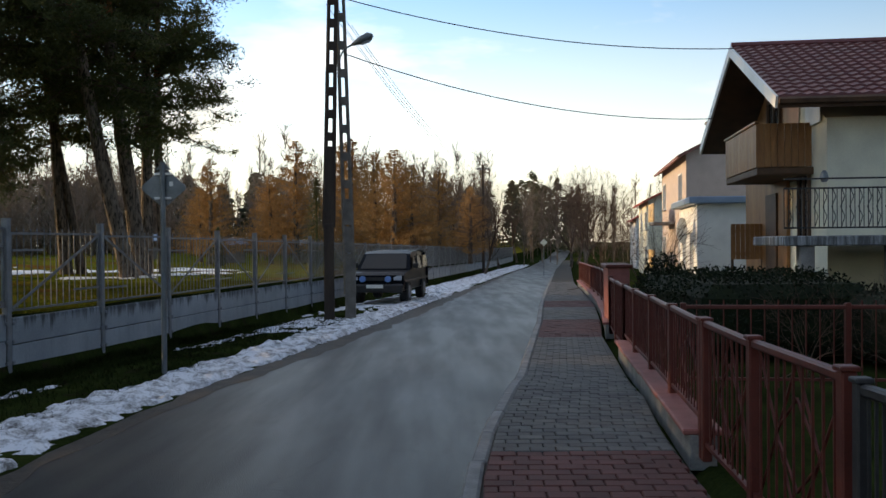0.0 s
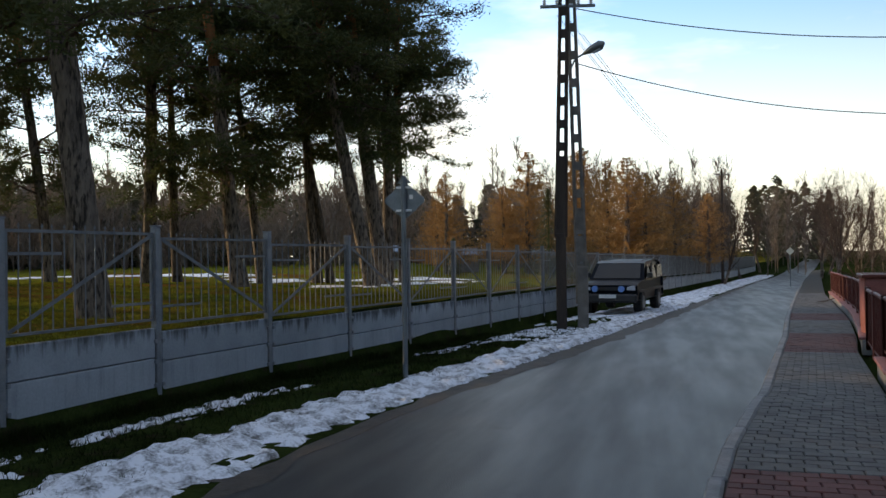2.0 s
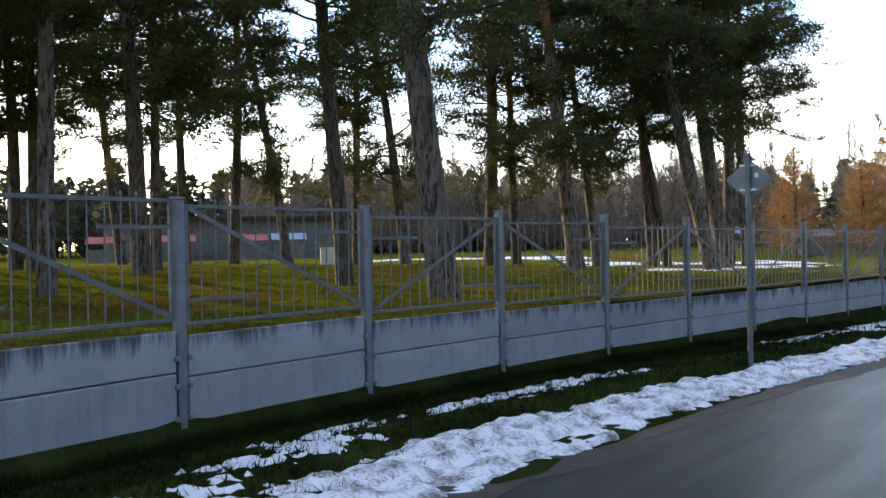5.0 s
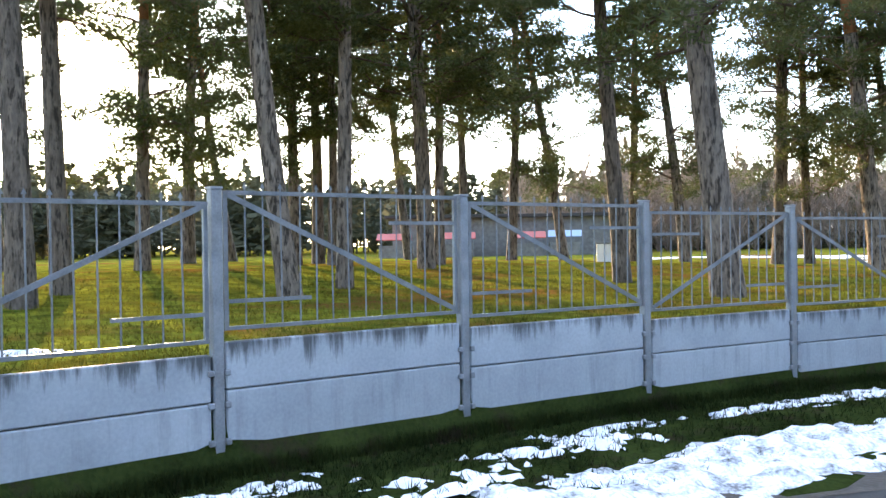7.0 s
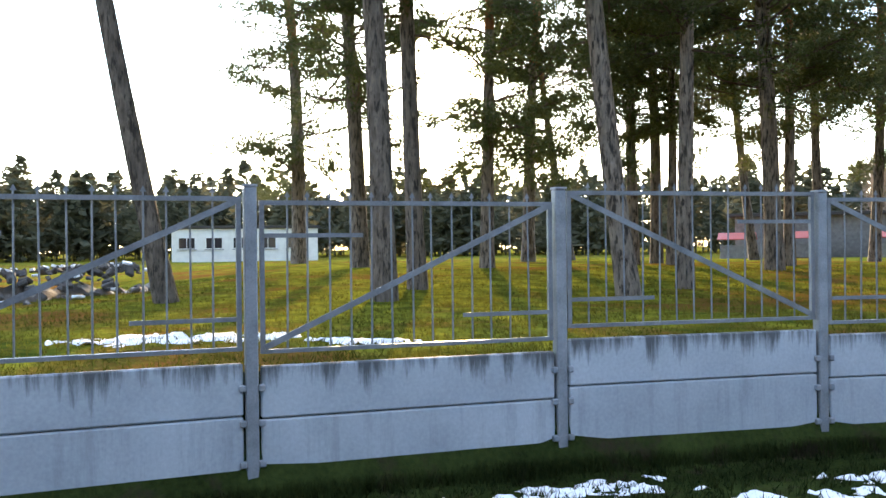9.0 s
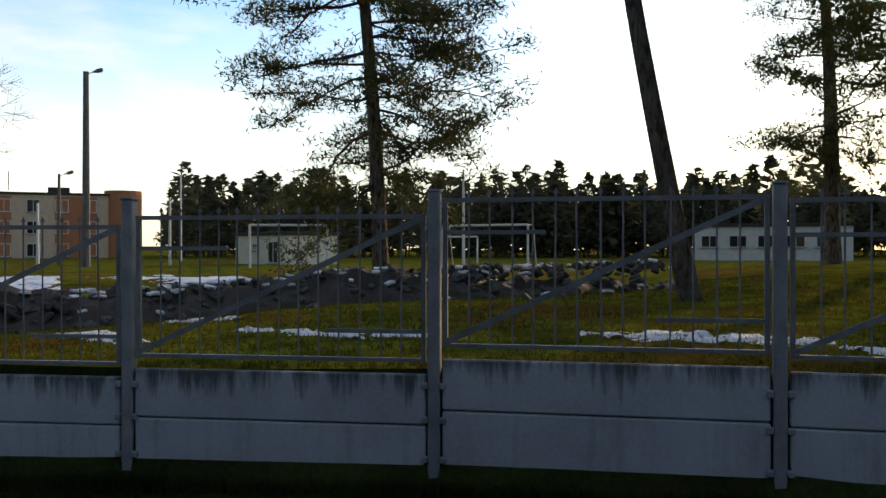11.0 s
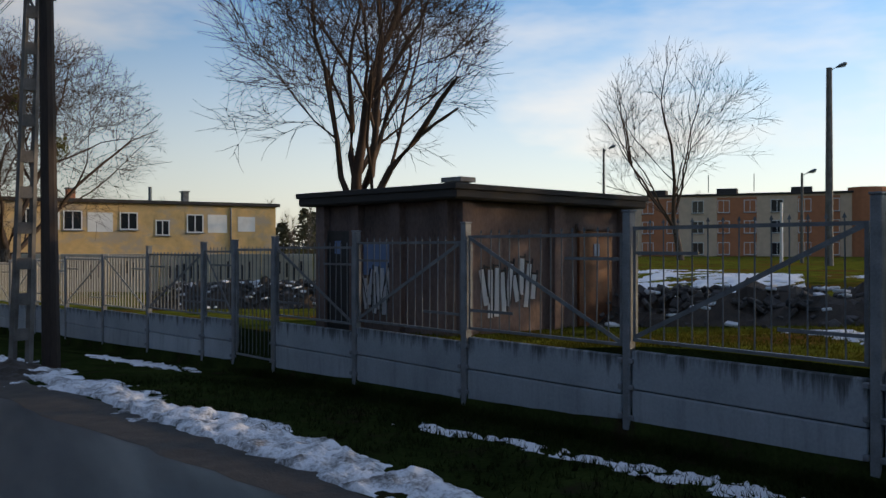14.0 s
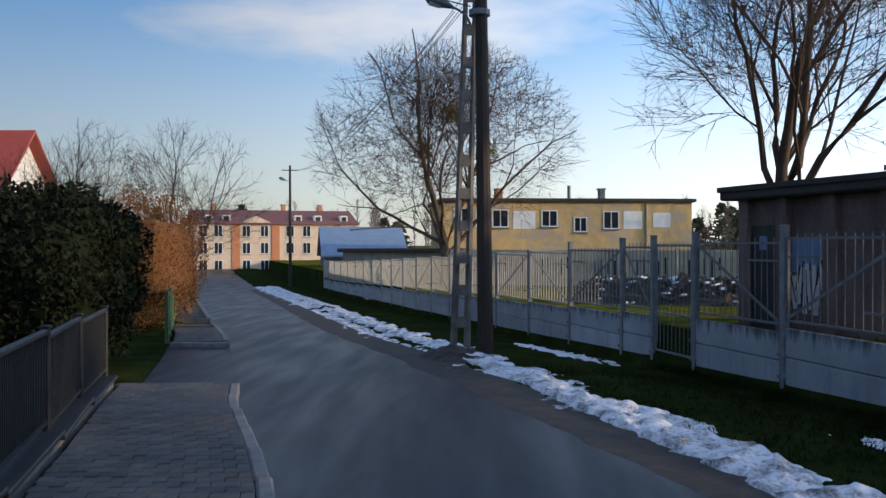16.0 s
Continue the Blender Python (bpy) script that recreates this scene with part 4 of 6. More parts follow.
# ---- parked off-road car ----
def suv(x, y, rz):
    z = street_z(y) + 0.02
    car = thing("car", "dark blue-black boxy off-road car parked on the snowy verge", "car", (x, y, z), rz)
    # local: nose to -y, x across
    side = [(-2.25, 0.45), (-2.28, 0.9), (-2.1, 0.97), (-1.2, 1.04), (-0.6, 1.55), (-0.25, 1.62), (1.0, 1.66), (1.6, 1.65), (2.05, 1.58), (2.2, 1.05), (2.24, 0.45)]
    s = Shape()
    n = len(side)
    for w, inset in ((-0.8, 0.03), (-0.87, 0.0), (-0.6, -0.012), (0.6, -0.012), (0.87, 0.0), (0.8, 0.03)):
        for yy, zz in side:
            tuck = 0.14 * max(0.0, (zz - 1.04) / 0.62)
            s.v.append((w * (1 - tuck), yy * (1 - inset * 0.5), zz - inset))
    for k in range(5):
        for i in range(n):
            j = (i + 1) % n
            s.f.append((k * n + i, k * n + j, (k + 1) * n + j, (k + 1) * n + i))
            s.s.append(0)
    s.f += [tuple(range(n)), tuple(range(6 * n - 1, 5 * n - 1, -1))]
    s.s += [0, 0]
    body = part("body", s, CARPAINT, car)
    part("windscreen", Shape().add([(-0.74, -1.19, 1.09), (0.74, -1.19, 1.09), (0.66, -0.655, 1.545), (-0.66, -0.655, 1.545)], [(0, 1, 2, 3)]), CAR_GLASS, body)
    for sx in (-1, 1):
        for y0, y1 in ((-0.85, 0.0), (0.08, 0.95), (1.05, 2.0)):
            top0 = max(y0, -0.4)
            part("side_window", Shape().add([(sx * 0.874, y0, 1.08), (sx * 0.874, y1, 1.08), (sx * 0.832, y1, 1.48), (sx * 0.832, top0, 1.48)], [(0, 1, 2, 3)]), CAR_GLASS, body)
        part("headlight", Shape().box((sx * 0.68, -2.265, 0.83), (0.26, 0.05, 0.15), 0, 0.02), LAMP_GLASS, car)
        part("fog_lamp", Shape().tube([(sx * 0.4, -2.4, 0.8), (sx * 0.4, -2.29, 0.8)], 0.095, 12), FOG_BLUE, car)
        part("mirror", Shape().box((sx * 0.98, -0.85, 1.18), (0.18, 0.1, 0.16), 0, 0.03), CHROME, car)
        part("roof_rail", Shape().tube([(sx * 0.62, -0.2, 1.63), (sx * 0.62, 1.0, 1.69), (sx * 0.62, 1.9, 1.67)], 0.02, 6), CHROME, car)
        part("side_trim", Shape().box((sx * 0.878, 0.0, 0.72), (0.02, 4.2, 0.07), 0, 0.006), CHROME, car)
        for y0 in (-0.02, 0.98):
            part("door_pillar", Shape().box((sx * 0.868, y0 + 0.03, 1.3), (0.03, 0.07, 0.5), 0, 0.008), BLACK_IRON, car)
        for wy in (-1.4, 1.3):
            wheel = part("wheel", Shape().tube([(sx * 0.62, wy, 0.37), (sx * 0.66, wy, 0.37), (sx * 0.84, wy, 0.37), (sx * 0.88, wy, 0.37)], [0.33, 0.37, 0.37, 0.33], 18), RUBBER, car)
            part("rim", Shape().tube([(sx * 0.86, wy, 0.37), (sx * 0.895, wy, 0.37)], [0.22, 0.2], 14), STEEL, wheel)
    part("grille", Shape().box((0, -2.27, 0.83), (0.86, 0.04, 0.17), 0, 0.01), BLACK_IRON, car)
    part("front_bumper", Shape().box((0, -2.33, 0.52), (1.74, 0.22, 0.26), 0, 0.05), CHROME, car)
    part("rear_bumper", Shape().box((0, 2.28, 0.52), (1.7, 0.16, 0.22), 0, 0.04), CHROME, car)
    part("number_plate", Shape().box((0, -2.447, 0.58), (0.52, 0.012, 0.11), 0, 0.003), WHITE_FRAME, car)


suv(-1.75, 29.3, -0.15)


# ---- bare trees ----
def bare_tree(seed, h, first, spread, levels=5, twist=0.3, up=0.25, thick=0.02, wide=0.45, heavy=5):
    """A bare crown: limbs fork and fork again inside a dome of height h and half-width wide * h."""
    rnd = random.Random(seed)
    s, stem = Shape(), Shape()
    mid = Vector((0, 0, first + (h - first) * 0.46))
    rz, rr = (h - first) * 0.56, wide * h

    def outside(p):
        d = p - mid
        return (d.x / rr) ** 2 + (d.y / rr) ** 2 + (d.z / rz) ** 2 > 1.0

    def grow(p, d, length, r, level):
        steps = 4 if level < 3 else 3
        pts = [p]
        for k in range(steps):
            d = (d + Vector((rnd.gauss(0, twist), rnd.gauss(0, twist), rnd.gauss(up * 0.25, twist * 0.7))) * 0.6).normalized()
            pts.append(pts[-1] + d * length / steps)
            if level > 1 and outside(pts[-1]):
                break
        n = len(pts) - 1
        end = r * (0.6 if level < levels else 0.4)
        (s if level else stem).tube(pts, [r + (end - r) * k / n for k in range(n + 1)], 8 if level == 0 else (5 if level < 3 else 3), False)
        if level >= levels or (level > 1 and outside(pts[-1])):
            return
        kids = heavy if level < 1 else (4 if level < 3 else 5)
        first_turn = rnd.uniform(0, 6.3)
        for k in range(kids):
            q = pts[-1] if k == 0 else pts[rnd.randint(1 if level else max(1, n - 1), n)]
            a = d.orthogonal().normalized()
            a.rotate(Matrix.Rotation(first_turn + k * 2.4 + rnd.uniform(-0.4, 0.4), 3, d))
            open_by = rnd.uniform(0.5, 0.95) * spread if k else rnd.uniform(0.1, 0.35) * spread
            nd = (d * math.cos(open_by) + a * math.sin(open_by) + Vector((0, 0, up * (0.6 if level < 2 else 0.1)))).normalized()
            longer = length * rnd.uniform(0.62, 0.82) if level else h * 0.34 * rnd.uniform(0.85, 1.1)
            grow(q, nd, longer, max(end * (0.95 if k == 0 else rnd.uniform(0.5, 0.75)), 0.008), level + 1)

    grow(Vector((0, 0, -0.2)), Vector((0.02, 0.01, 1)), first, h * thick, 0)
    return s.mesh("branches", TWIG, True, False), stem.mesh("trunk", BARK, True, False)


BARE = [bare_tree(21, 12.5, 2.6, 0.85, 6, 0.24, 0.22, 0.024, 0.33, 6), bare_tree(22, 10.0, 2.0, 1.1, 6, 0.18, 0.06, 0.026, 0.56, 6), bare_tree(23, 10.5, 2.6, 0.95, 5, 0.18, 0.16, 0.018, 0.42), bare_tree(24, 8, 1.2, 1.0, 4, 0.3, 0.2, 0.014, 0.5)]


def plant_bare(k, x, y, z, size, turn, label, group=""):
    t = thing("bare_tree", label, "tree", (x, y, z), turn, group)
    tagged(part("crown", BARE[k][0], None, t), kind="stuff")
    part("trunk", BARE[k][1], None, t)
    t.scale = (size, size, size)
    return t


LINDEN = plant_bare(0, -8.2, -23.6, 0.1, 1.05, 0.6, "large bare linden behind the brick shed")
MISTLE = plant_bare(1, 0.7, -43.2, -0.6, 1.2, 2.0, "spreading bare tree with mistletoe balls")
plant_bare(2, -45.6, -53.3, 0.2, 1.6, 1.0, "slender bare tree before the apartment row")
rnd = random.Random(5)
for x, z, y in ((-0.55, 7.2, 0.8), (1.6, 7.0, -0.4), (-2.6, 5.9, 0.2), (2.9, 5.3, 0.5)):
    s = Shape()
    for _ in range(420):
        d = Vector((rnd.gauss(0, 1), rnd.gauss(0, 1), rnd.gauss(0, 1))).normalized() * 0.42 * rnd.random() ** 0.4
        e = Vector((rnd.gauss(0, 1), rnd.gauss(0, 1), rnd.gauss(0, 1))) * 0.05
        s.add([d, d + e, d + Vector((e.y, e.z, e.x))], [(0, 1, 2)])
    ob = part("mistletoe", s.mesh("mistletoe", MISTLETOE, False, False), None, MISTLE)
    ob.matrix_basis = Matrix.Translation((x, y, z))


# ---- houses ----
def window(parent, x, y, z, w, h, face, bars=1, frame_mat=None, rim=0.07):
    """A window on a wall: face is the turn of the outward normal from local -y."""
    m = Matrix.Translation((x, y, z)) @ Matrix.Rotation(face, 4, "Z")
    s = Shape()
    for e in (-1, 1):
        s.box(None, (rim, 0.07, h), m=m @ Matrix.Translation((e * (w - rim) / 2, -0.02, 0)))
        s.box(None, (w - 2 * rim, 0.07, rim), m=m @ Matrix.Translation((0, -0.02, e * (h - rim) / 2)))
    for k in range(bars):
        s.box(None, (rim * 0.8, 0.06, h - 2 * rim), m=m @ Matrix.Translation((-w / 2 + w * (k + 1) / (bars + 1), -0.018, 0)))
    f = part("window", s, frame_mat or WHITE_FRAME, parent)
    part("pane", Shape().box(None, (w - rim, 0.02, h - rim), m=m @ Matrix.Translation((0, 0.0, 0))), GLASS, f)
    part("sill", Shape().box(None, (w + 0.16, 0.14, 0.05), m=m @ Matrix.Translation((0, -0.06, -h / 2 - 0.03))), STEEL, f)
    return f


def gable_roof(s, x0, x1, y0, y1, z, rise, over, thick=0.14, along="y"):
    """Two thick slopes; the ridge runs along x or y."""
    if along == "x":
        ym, half = (y0 + y1) / 2, (y1 - y0) / 2 + over
        for e in (-1, 1):
            drop = rise * over / ((y1 - y0) / 2)
            a = [(x0 - over, ym, z + rise), (x1 + over, ym, z + rise), (x1 + over, ym + e * half, z - drop), (x0 - over, ym + e * half, z - drop)]
            s.add(a + [(p[0], p[1], p[2] - thick) for p in a], [(0, 1, 2, 3), (7, 6, 5, 4), (0, 4, 5, 1), (1, 5, 6, 2), (2, 6, 7, 3), (3, 7, 4, 0)])
    else:
        xm, half = (x0 + x1) / 2, (x1 - x0) / 2 + over
        for e in (-1, 1):
            drop = rise * over / ((x1 - x0) / 2)
            a = [(xm, y0 - over, z + rise), (xm, y1 + over, z + rise), (xm + e * half, y1 + over, z - drop), (xm + e * half, y0 - over, z - drop)]
            s.add(a + [(p[0], p[1], p[2] - thick) for p in a], [(0, 1, 2, 3), (7, 6, 5, 4), (0, 4, 5, 1), (1, 5, 6, 2), (2, 6, 7, 3), (3, 7, 4, 0)])
    return s


def gable_house():
    """Local: x away from the road, y along it; the gable with its balcony looks to -x."""
    r = -math.atan2(0.13, 0.99)
    h = thing("house", "cream house with wine red tiled gable roof and timber balcony", "house", (7.2, 22.2, street_z(22)), r)
    z0 = 0.2
    w = Shape()
    w.box((6.4, 0, 2.1), (10.4, 7.8, 4.5))
    w.add([(1.2, -3.9, 4.3), (1.2, 3.9, 4.3), (1.2, 0, 6.4), (11.6, -3.9, 4.3), (11.6, 3.9, 4.3), (11.6, 0, 6.4)], [(0, 1, 2), (3, 5, 4), (0, 2, 5, 3), (1, 4, 5, 2)])
    part("wall", w, CREAM, h)
    roof = part("roof", gable_roof(Shape(), 0.85, 11.6, -3.9, 3.9, 4.99, 1.66, 0.8, 0.2, "x"), TIMBER_DARK, h)
    # stepped tile courses on the slope that faces the street
    t = Shape()
    for k in range(16):
        q0, q1 = k / 16, (k + 1) / 16
        ya, yb = -4.72 * q0, -4.72 * q1 - 0.03
        za, zb = 6.66 - 2.01 * q0, 6.66 - 2.01 * q1
        for j in range(47):
            xa = 0.06 + j * 0.261
            t.add([(xa, ya, za + 0.01), (xa + 0.13, ya, za + 0.045), (xa + 0.265, ya, za + 0.01), (xa + 0.265, yb, zb + 0.05), (xa + 0.13, yb, zb + 0.085), (xa, yb, zb + 0.05), (xa, yb, zb), (xa + 0.265, yb, zb)],
                  [(0, 1, 4, 5), (1, 2, 3, 4), (5, 4, 3, 7, 6)])
    tagged(part("roof_tile_course", t.mesh("roof_tile_course", TILE, False, False), None, roof), kind="stuff")
    part("ridge", Shape().tube([(0.04, 0, 6.7), (12.4, 0, 6.7)], 0.1, 8), TILE, roof)
    f = Shape()
    for e in (-1, 1):
        d = Vector((0, e * 4.7, -2.0))
        f.box(None, (0.05, d.length, 0.24), m=Matrix.Translation((0.02, e * 2.35, 5.57)) @ Matrix.Rotation(-e * math.atan2(2.0, 4.7), 4, "X"))
    part("bargeboard", f, WHITE_FRAME, roof)
    part("gutter", Shape().tube([(0.05, -4.78, 4.59), (12.4, -4.78, 4.59)], 0.07, 6), TIMBER_DARK, roof)
    dm = Shape()
    dm.box((6.6, -2.9, 6.05), (2.0, 2.0, 1.0))
    dormer = part("dormer", dm, TIMBER_DARK, roof)
    part("dormer_roof", gable_roof(Shape(), 5.6, 7.6, -3.9, -1.2, 6.5, 0.7, 0.25, 0.1, "y"), TILE, dormer)
    # timber clad upper gable and the door bay below
    part("gable_cladding", Shape().add([(1.17, -1.9, 3.2), (1.17, 3.85, 3.2), (1.17, 3.85, 4.35), (1.17, 0, 6.35), (1.17, -1.9, 5.5)], [(0, 1, 2, 3, 4)]), TIMBER, h)
    part("porch_cladding", Shape().box((1.15, 1.3, 1.9), (0.08, 4.6, 3.1)), TIMBER, h)
    door = part("door", Shape().box((1.1, 0.4, 1.9), (0.08, 1.1, 2.2), 0, 0.01), TIMBER_DARK, h)
    part("handle", Shape().box((1.04, 0.0, 1.85), (0.05, 0.12, 0.03)), STEEL, door)
    window(h, 1.18, -2.3, 2.6, 0.9, 1.5, -math.pi / 2, 1, TIMBER_DARK)
    window(h, 1.15, 0.3, 4.55, 1.3, 1.7, -math.pi / 2, 1, TIMBER_DARK)
    b = Shape()
    b.box((0.62, -1.15, 3.34), (1.2, 3.56, 0.16), 0, 0.02)
    bal = part("balcony", b, TIMBER_DARK, h)
    plank = Shape().box((0, 0, 0), (0.03, 0.135, 0.95), 0, 0.006).mesh("plank", TIMBER)
    for k in range(25):
        ob = part("plank", plank, None, bal)
        ob.matrix_basis = Matrix.Translation((0.02, -2.85 + k * 0.142, 3.9))
    for k in range(8):
        for y in (-2.92, 0.62):
            ob = part("plank", plank, None, bal)
            ob.matrix_basis = pose(0.1 + k * 0.142, y, 3.9, 0, 0, 90)
    part("handrail", Shape().box((0.02, -1.15, 4.41), (0.09, 3.6, 0.06), 0, 0.01), TIMBER, bal)
    part("glazed_screen", Shape().box((1.14, -3.1, 4.65), (0.03, 1.1, 0.7), 0, 0.005), WHITE_FRAME, h)
    part("wall_lamp", Shape().lathe([(0.05, 0), (0.09, 0.08), (0.06, 0.2), (0.02, 0.24)], (1.05, -4.22, 3.0), 10), STEEL, h)
    st = Shape()
    st.box((2.7, -5.3, 1.82), (6.0, 2.6, 0.18), 0, 0.02)
    terrace_posts = (0.1, 1.6, 3.4, 5.4)
    terrace = part("terrace", st, CONCRETE, h)
    for x in terrace_posts:
        part("column", Shape().box((x, -6.4, 0.75), (0.26, 0.26, 2.0), 0, 0.02), KERB, terrace)
    rail = Shape()
    for z in (2.05, 2.75, 2.92):
        rail.box((2.7, -6.55, z), (6.0, 0.03, 0.03))
    for k in range(81):
        rail.box((-0.3 + k * 0.075, -6.55, 2.4), (0.013, 0.013, 0.72))
    for k in range(40):
        x = -0.22 + k * 0.15
        rail.tube([(x, -6.55, 2.08), (x + 0.05, -6.55, 2.25), (x - 0.02, -6.55, 2.42), (x + 0.05, -6.55, 2.6), (x, -6.55, 2.74)], 0.008, 4, False)
    part("terrace_railing", rail, BLACK_IRON, terrace)


gable_house()


def simple_house(name, label, x, y, rz, L, D, H, wall_mat, roof, windows, z=0.0, rise=1.5, over=0.35, roof_mat=None, extra=None, group=""):
    """Local: front on -y side, x along it. windows: (face, position, height, w, h)."""
    h = thing(name, label, "building" if L > 14 else "house", (x, y, z), rz, group)
    s = Shape().box((L / 2, D / 2, H / 2 - 0.3), (L, D, H + 0.6))
    if roof == "gable_x":
        s.add([(0, 0, H), (0, D, H), (0, D / 2, H + rise), (L, 0, H), (L, D, H), (L, D / 2, H + rise)], [(0, 1, 2), (3, 5, 4)])
    if roof == "gable_y":
        s.add([(0, 0, H), (L, 0, H), (L / 2, 0, H + rise), (0, D, H), (L, D, H), (L / 2, D, H + rise)], [(0, 1, 2), (3, 5, 4)])
    part("wall", s, wall_mat, h)
    if roof == "flat":
        part("roof", Shape().box((L / 2, D / 2, H + 0.12), (L + 2 * over, D + 2 * over, 0.24), 0, 0.03), roof_mat or TAR, h)
    else:
        part("roof", gable_roof(Shape(), 0, L, 0, D, H + 0.05, rise, over, 0.14, roof[-1]), roof_mat or TILE_BROWN, h)
    for face, p, zz, w, hh in windows:
        if face == "front":
            window(h, p, -0.004, zz, w, hh, 0, 1)
        elif face == "left":
            window(h, -0.004, p, zz, w, hh, -math.pi / 2, 1)
        else:
            window(h, L + 0.004, p, zz, w, hh, math.pi / 2, 1)
    if extra:
        extra(h)
    return h


def chimney(h, x, y, z, mat, w=0.5, tall=1.2):
    c = part("chimney", Shape().box((x, y, z), (w, w * 1.4, tall), 0, 0.02), mat, h)
    part("chimney_cap", Shape().box((x, y, z + tall / 2 + 0.05), (w + 0.14, w * 1.4 + 0.14, 0.1), 0, 0.01), KERB, c)


def pink_extra(h):
    chimney(h, 1.7, 3.0, 7.0, BRICK_ORANGE, 0.7, 1.0)
    for zz in (0.6, 2.9):
        b = part("balcony", Shape().box((-0.5, 6.0, zz), (1.0, 3.0, 0.14), 0, 0.02), KERB, h)
        part("balcony_rail", Shape().box((-1.0, 6.0, zz + 0.55), (0.06, 3.0, 0.9), 0, 0.01), OCHRE, b)


R0 = -math.atan2(0.15, 0.99)
simple_house("house", "tall pink-beige house with lit ochre balconies", 10.6, 38.5, R0, 9.5, 11, 5.9, PINK, "gable_y", [("left", 2.0, 1.6, 1.1, 1.4), ("left", 2.0, 4.4, 1.1, 1.4), ("left", 9.3, 4.4, 1.1, 1.4), ("left", 9.3, 1.6, 1.1, 1.4)],
             street_z(40), 2.4, 0.4, TILE_BROWN, pink_extra)
simple_house("outbuilding", "low white outbuilding with a blue-grey sheet roof", 8.7, 30.3, R0, 7, 5.2, 3.2, WHITE, "flat", [("left", 1.3, 1.5, 0.7, 1.5), ("left", 3.4, 1.5, 0.7, 1.5)], street_z(31), 0.9, 0.3, BLUE_ROOF)
simple_house("house", "distant yellow-white house with a red roof", 13.5, 58, R0, 9, 9, 5.0, CREAM, "gable_y", [("left", 2, 3.6, 1, 1.2), ("left", 6, 3.6, 1, 1.2), ("left", 2, 1.3, 1, 1.2)], street_z(58), 2.2, 0.4, TILE_RED)
simple_house("house", "distant white house with a red roof", 17.5, 80, R0, 9, 9, 4.6, WHITE, "gable_y", [("left", 2, 3.2, 1, 1.2), ("left", 6, 3.2, 1, 1.2)], street_z(80), 2.4, 0.4, TILE_RED)
screen = thing("board_screen", "honey-coloured board screen beside the house porch", "screen", (7.7, 23.7, street_z(23.7)), -0.1)
for e in (0.04, 0.82):
    part("post", Shape().box((e, 0.03, 1.1), (0.07, 0.05, 2.3), 0, 0.008), TIMBER_DARK, screen)
for z in (1.5, 2.1):
    part("rail", Shape().box((0.43, 0.02, z), (0.8, 0.03, 0.07), 0, 0.006), TIMBER, screen)
for k in range(7):
    part("plank", Shape().box((0.06 + k * 0.124, -0.01, 1.82), (0.115, 0.024, 0.95), 0, 0.006), TIMBER, screen)
simple_house("house", "white house with a bright red sheet roof", 17.76, -32.95, -1.557, 6, 9, 4.2, WHITE, "gable_y", [("front", 3, 3.2, 0.9, 1.1)], street_z(-36), 3.0, 0.5, TILE_RED)

# Out of view: a dark bulk added to cut sky light from the garden side
simple_house("house", "unseen plain dark house added to block sky light", 10.2, 8.0, -math.pi / 2, 15.5, 9, 6.2, TILE_BROWN, "gable_x", [], 0.0, 3.0, 0.5, TAR)


def apartment_front(h):
    for x in (4.6, 9.2, 16.6):
        part("pilaster", Shape().box((x, -0.06, 3.1), (0.9, 0.12, 6.4)), BRICK_ORANGE, h)
    part("plinth", Shape().box((9.3, -0.03, 0.3), (18.6, 0.08, 1.0)), BRICK_ORANGE, h)
    pd = Shape().add([(5.2, -0.3, 6.4), (8.6, -0.3, 6.4), (6.9, -0.3, 7.2), (5.2, 2, 6.4), (8.6, 2, 6.4), (6.9, 3, 7.2)], [(0, 1, 2), (0, 2, 5, 3), (1, 4, 5, 2)])
    part("pediment", pd, PEACH, h)
    for x in (1.6, 3.6, 12.0, 14.4, 17.6):
        d = part("dormer", Shape().box((x, 1.3, 6.9), (0.9, 1.4, 0.8)), WHITE, h)
        part("dormer_window", Shape().box((x, 0.58, 6.9), (0.6, 0.04, 0.5)), GLASS, d)
    for x in (2.6, 11, 15.6):
        chimney(h, x, 5.4, 8.3, BRICK_ORANGE, 0.5, 0.8)


apt_w = [("front", x, z, 1.0, 1.35) for x in (0.9, 2.6, 5.8, 7.9, 10.9, 12.9, 14.9, 17.7) for z in (1.35, 3.4, 5.4)]
simple_house("apartment_building", "three-storey peach apartment building with orange pilasters", 30.2, -100.8, math.pi + 0.362, 18.9, 10, 6.4, PEACH, "gable_x", apt_w, -2.2, 1.6, 0.4, TILE_BROWN, apartment_front)


def ochre_extra(h):
    chimney(h, 4.0, 2.0, 6.2, BRICK_ORANGE, 0.5, 0.8)
    chimney(h, 11.5, 3.0, 6.3, KERB, 0.4, 0.8)
    part("chimney_pipe", Shape().tube([(8.8, 1.5, 5.6), (8.8, 1.5, 6.9)], 0.12, 8), STEEL, h)
    for x, z, w, hh in ((5.4, 4.5, 1.5, 1.2), (12.8, 4.5, 1.3, 1.2), (14.8, 4.5, 1.2, 1.0), (2.6, 4.6, 0.9, 1.2)):
        part("bare_block_patch", Shape().box((x, -0.012, z), (w, 0.03, hh)), WHITE, h)
    part("downpipe", Shape().tube([(13.7, -0.08, 0), (13.7, -0.08, 5.6)], 0.06, 6), STEEL, h)


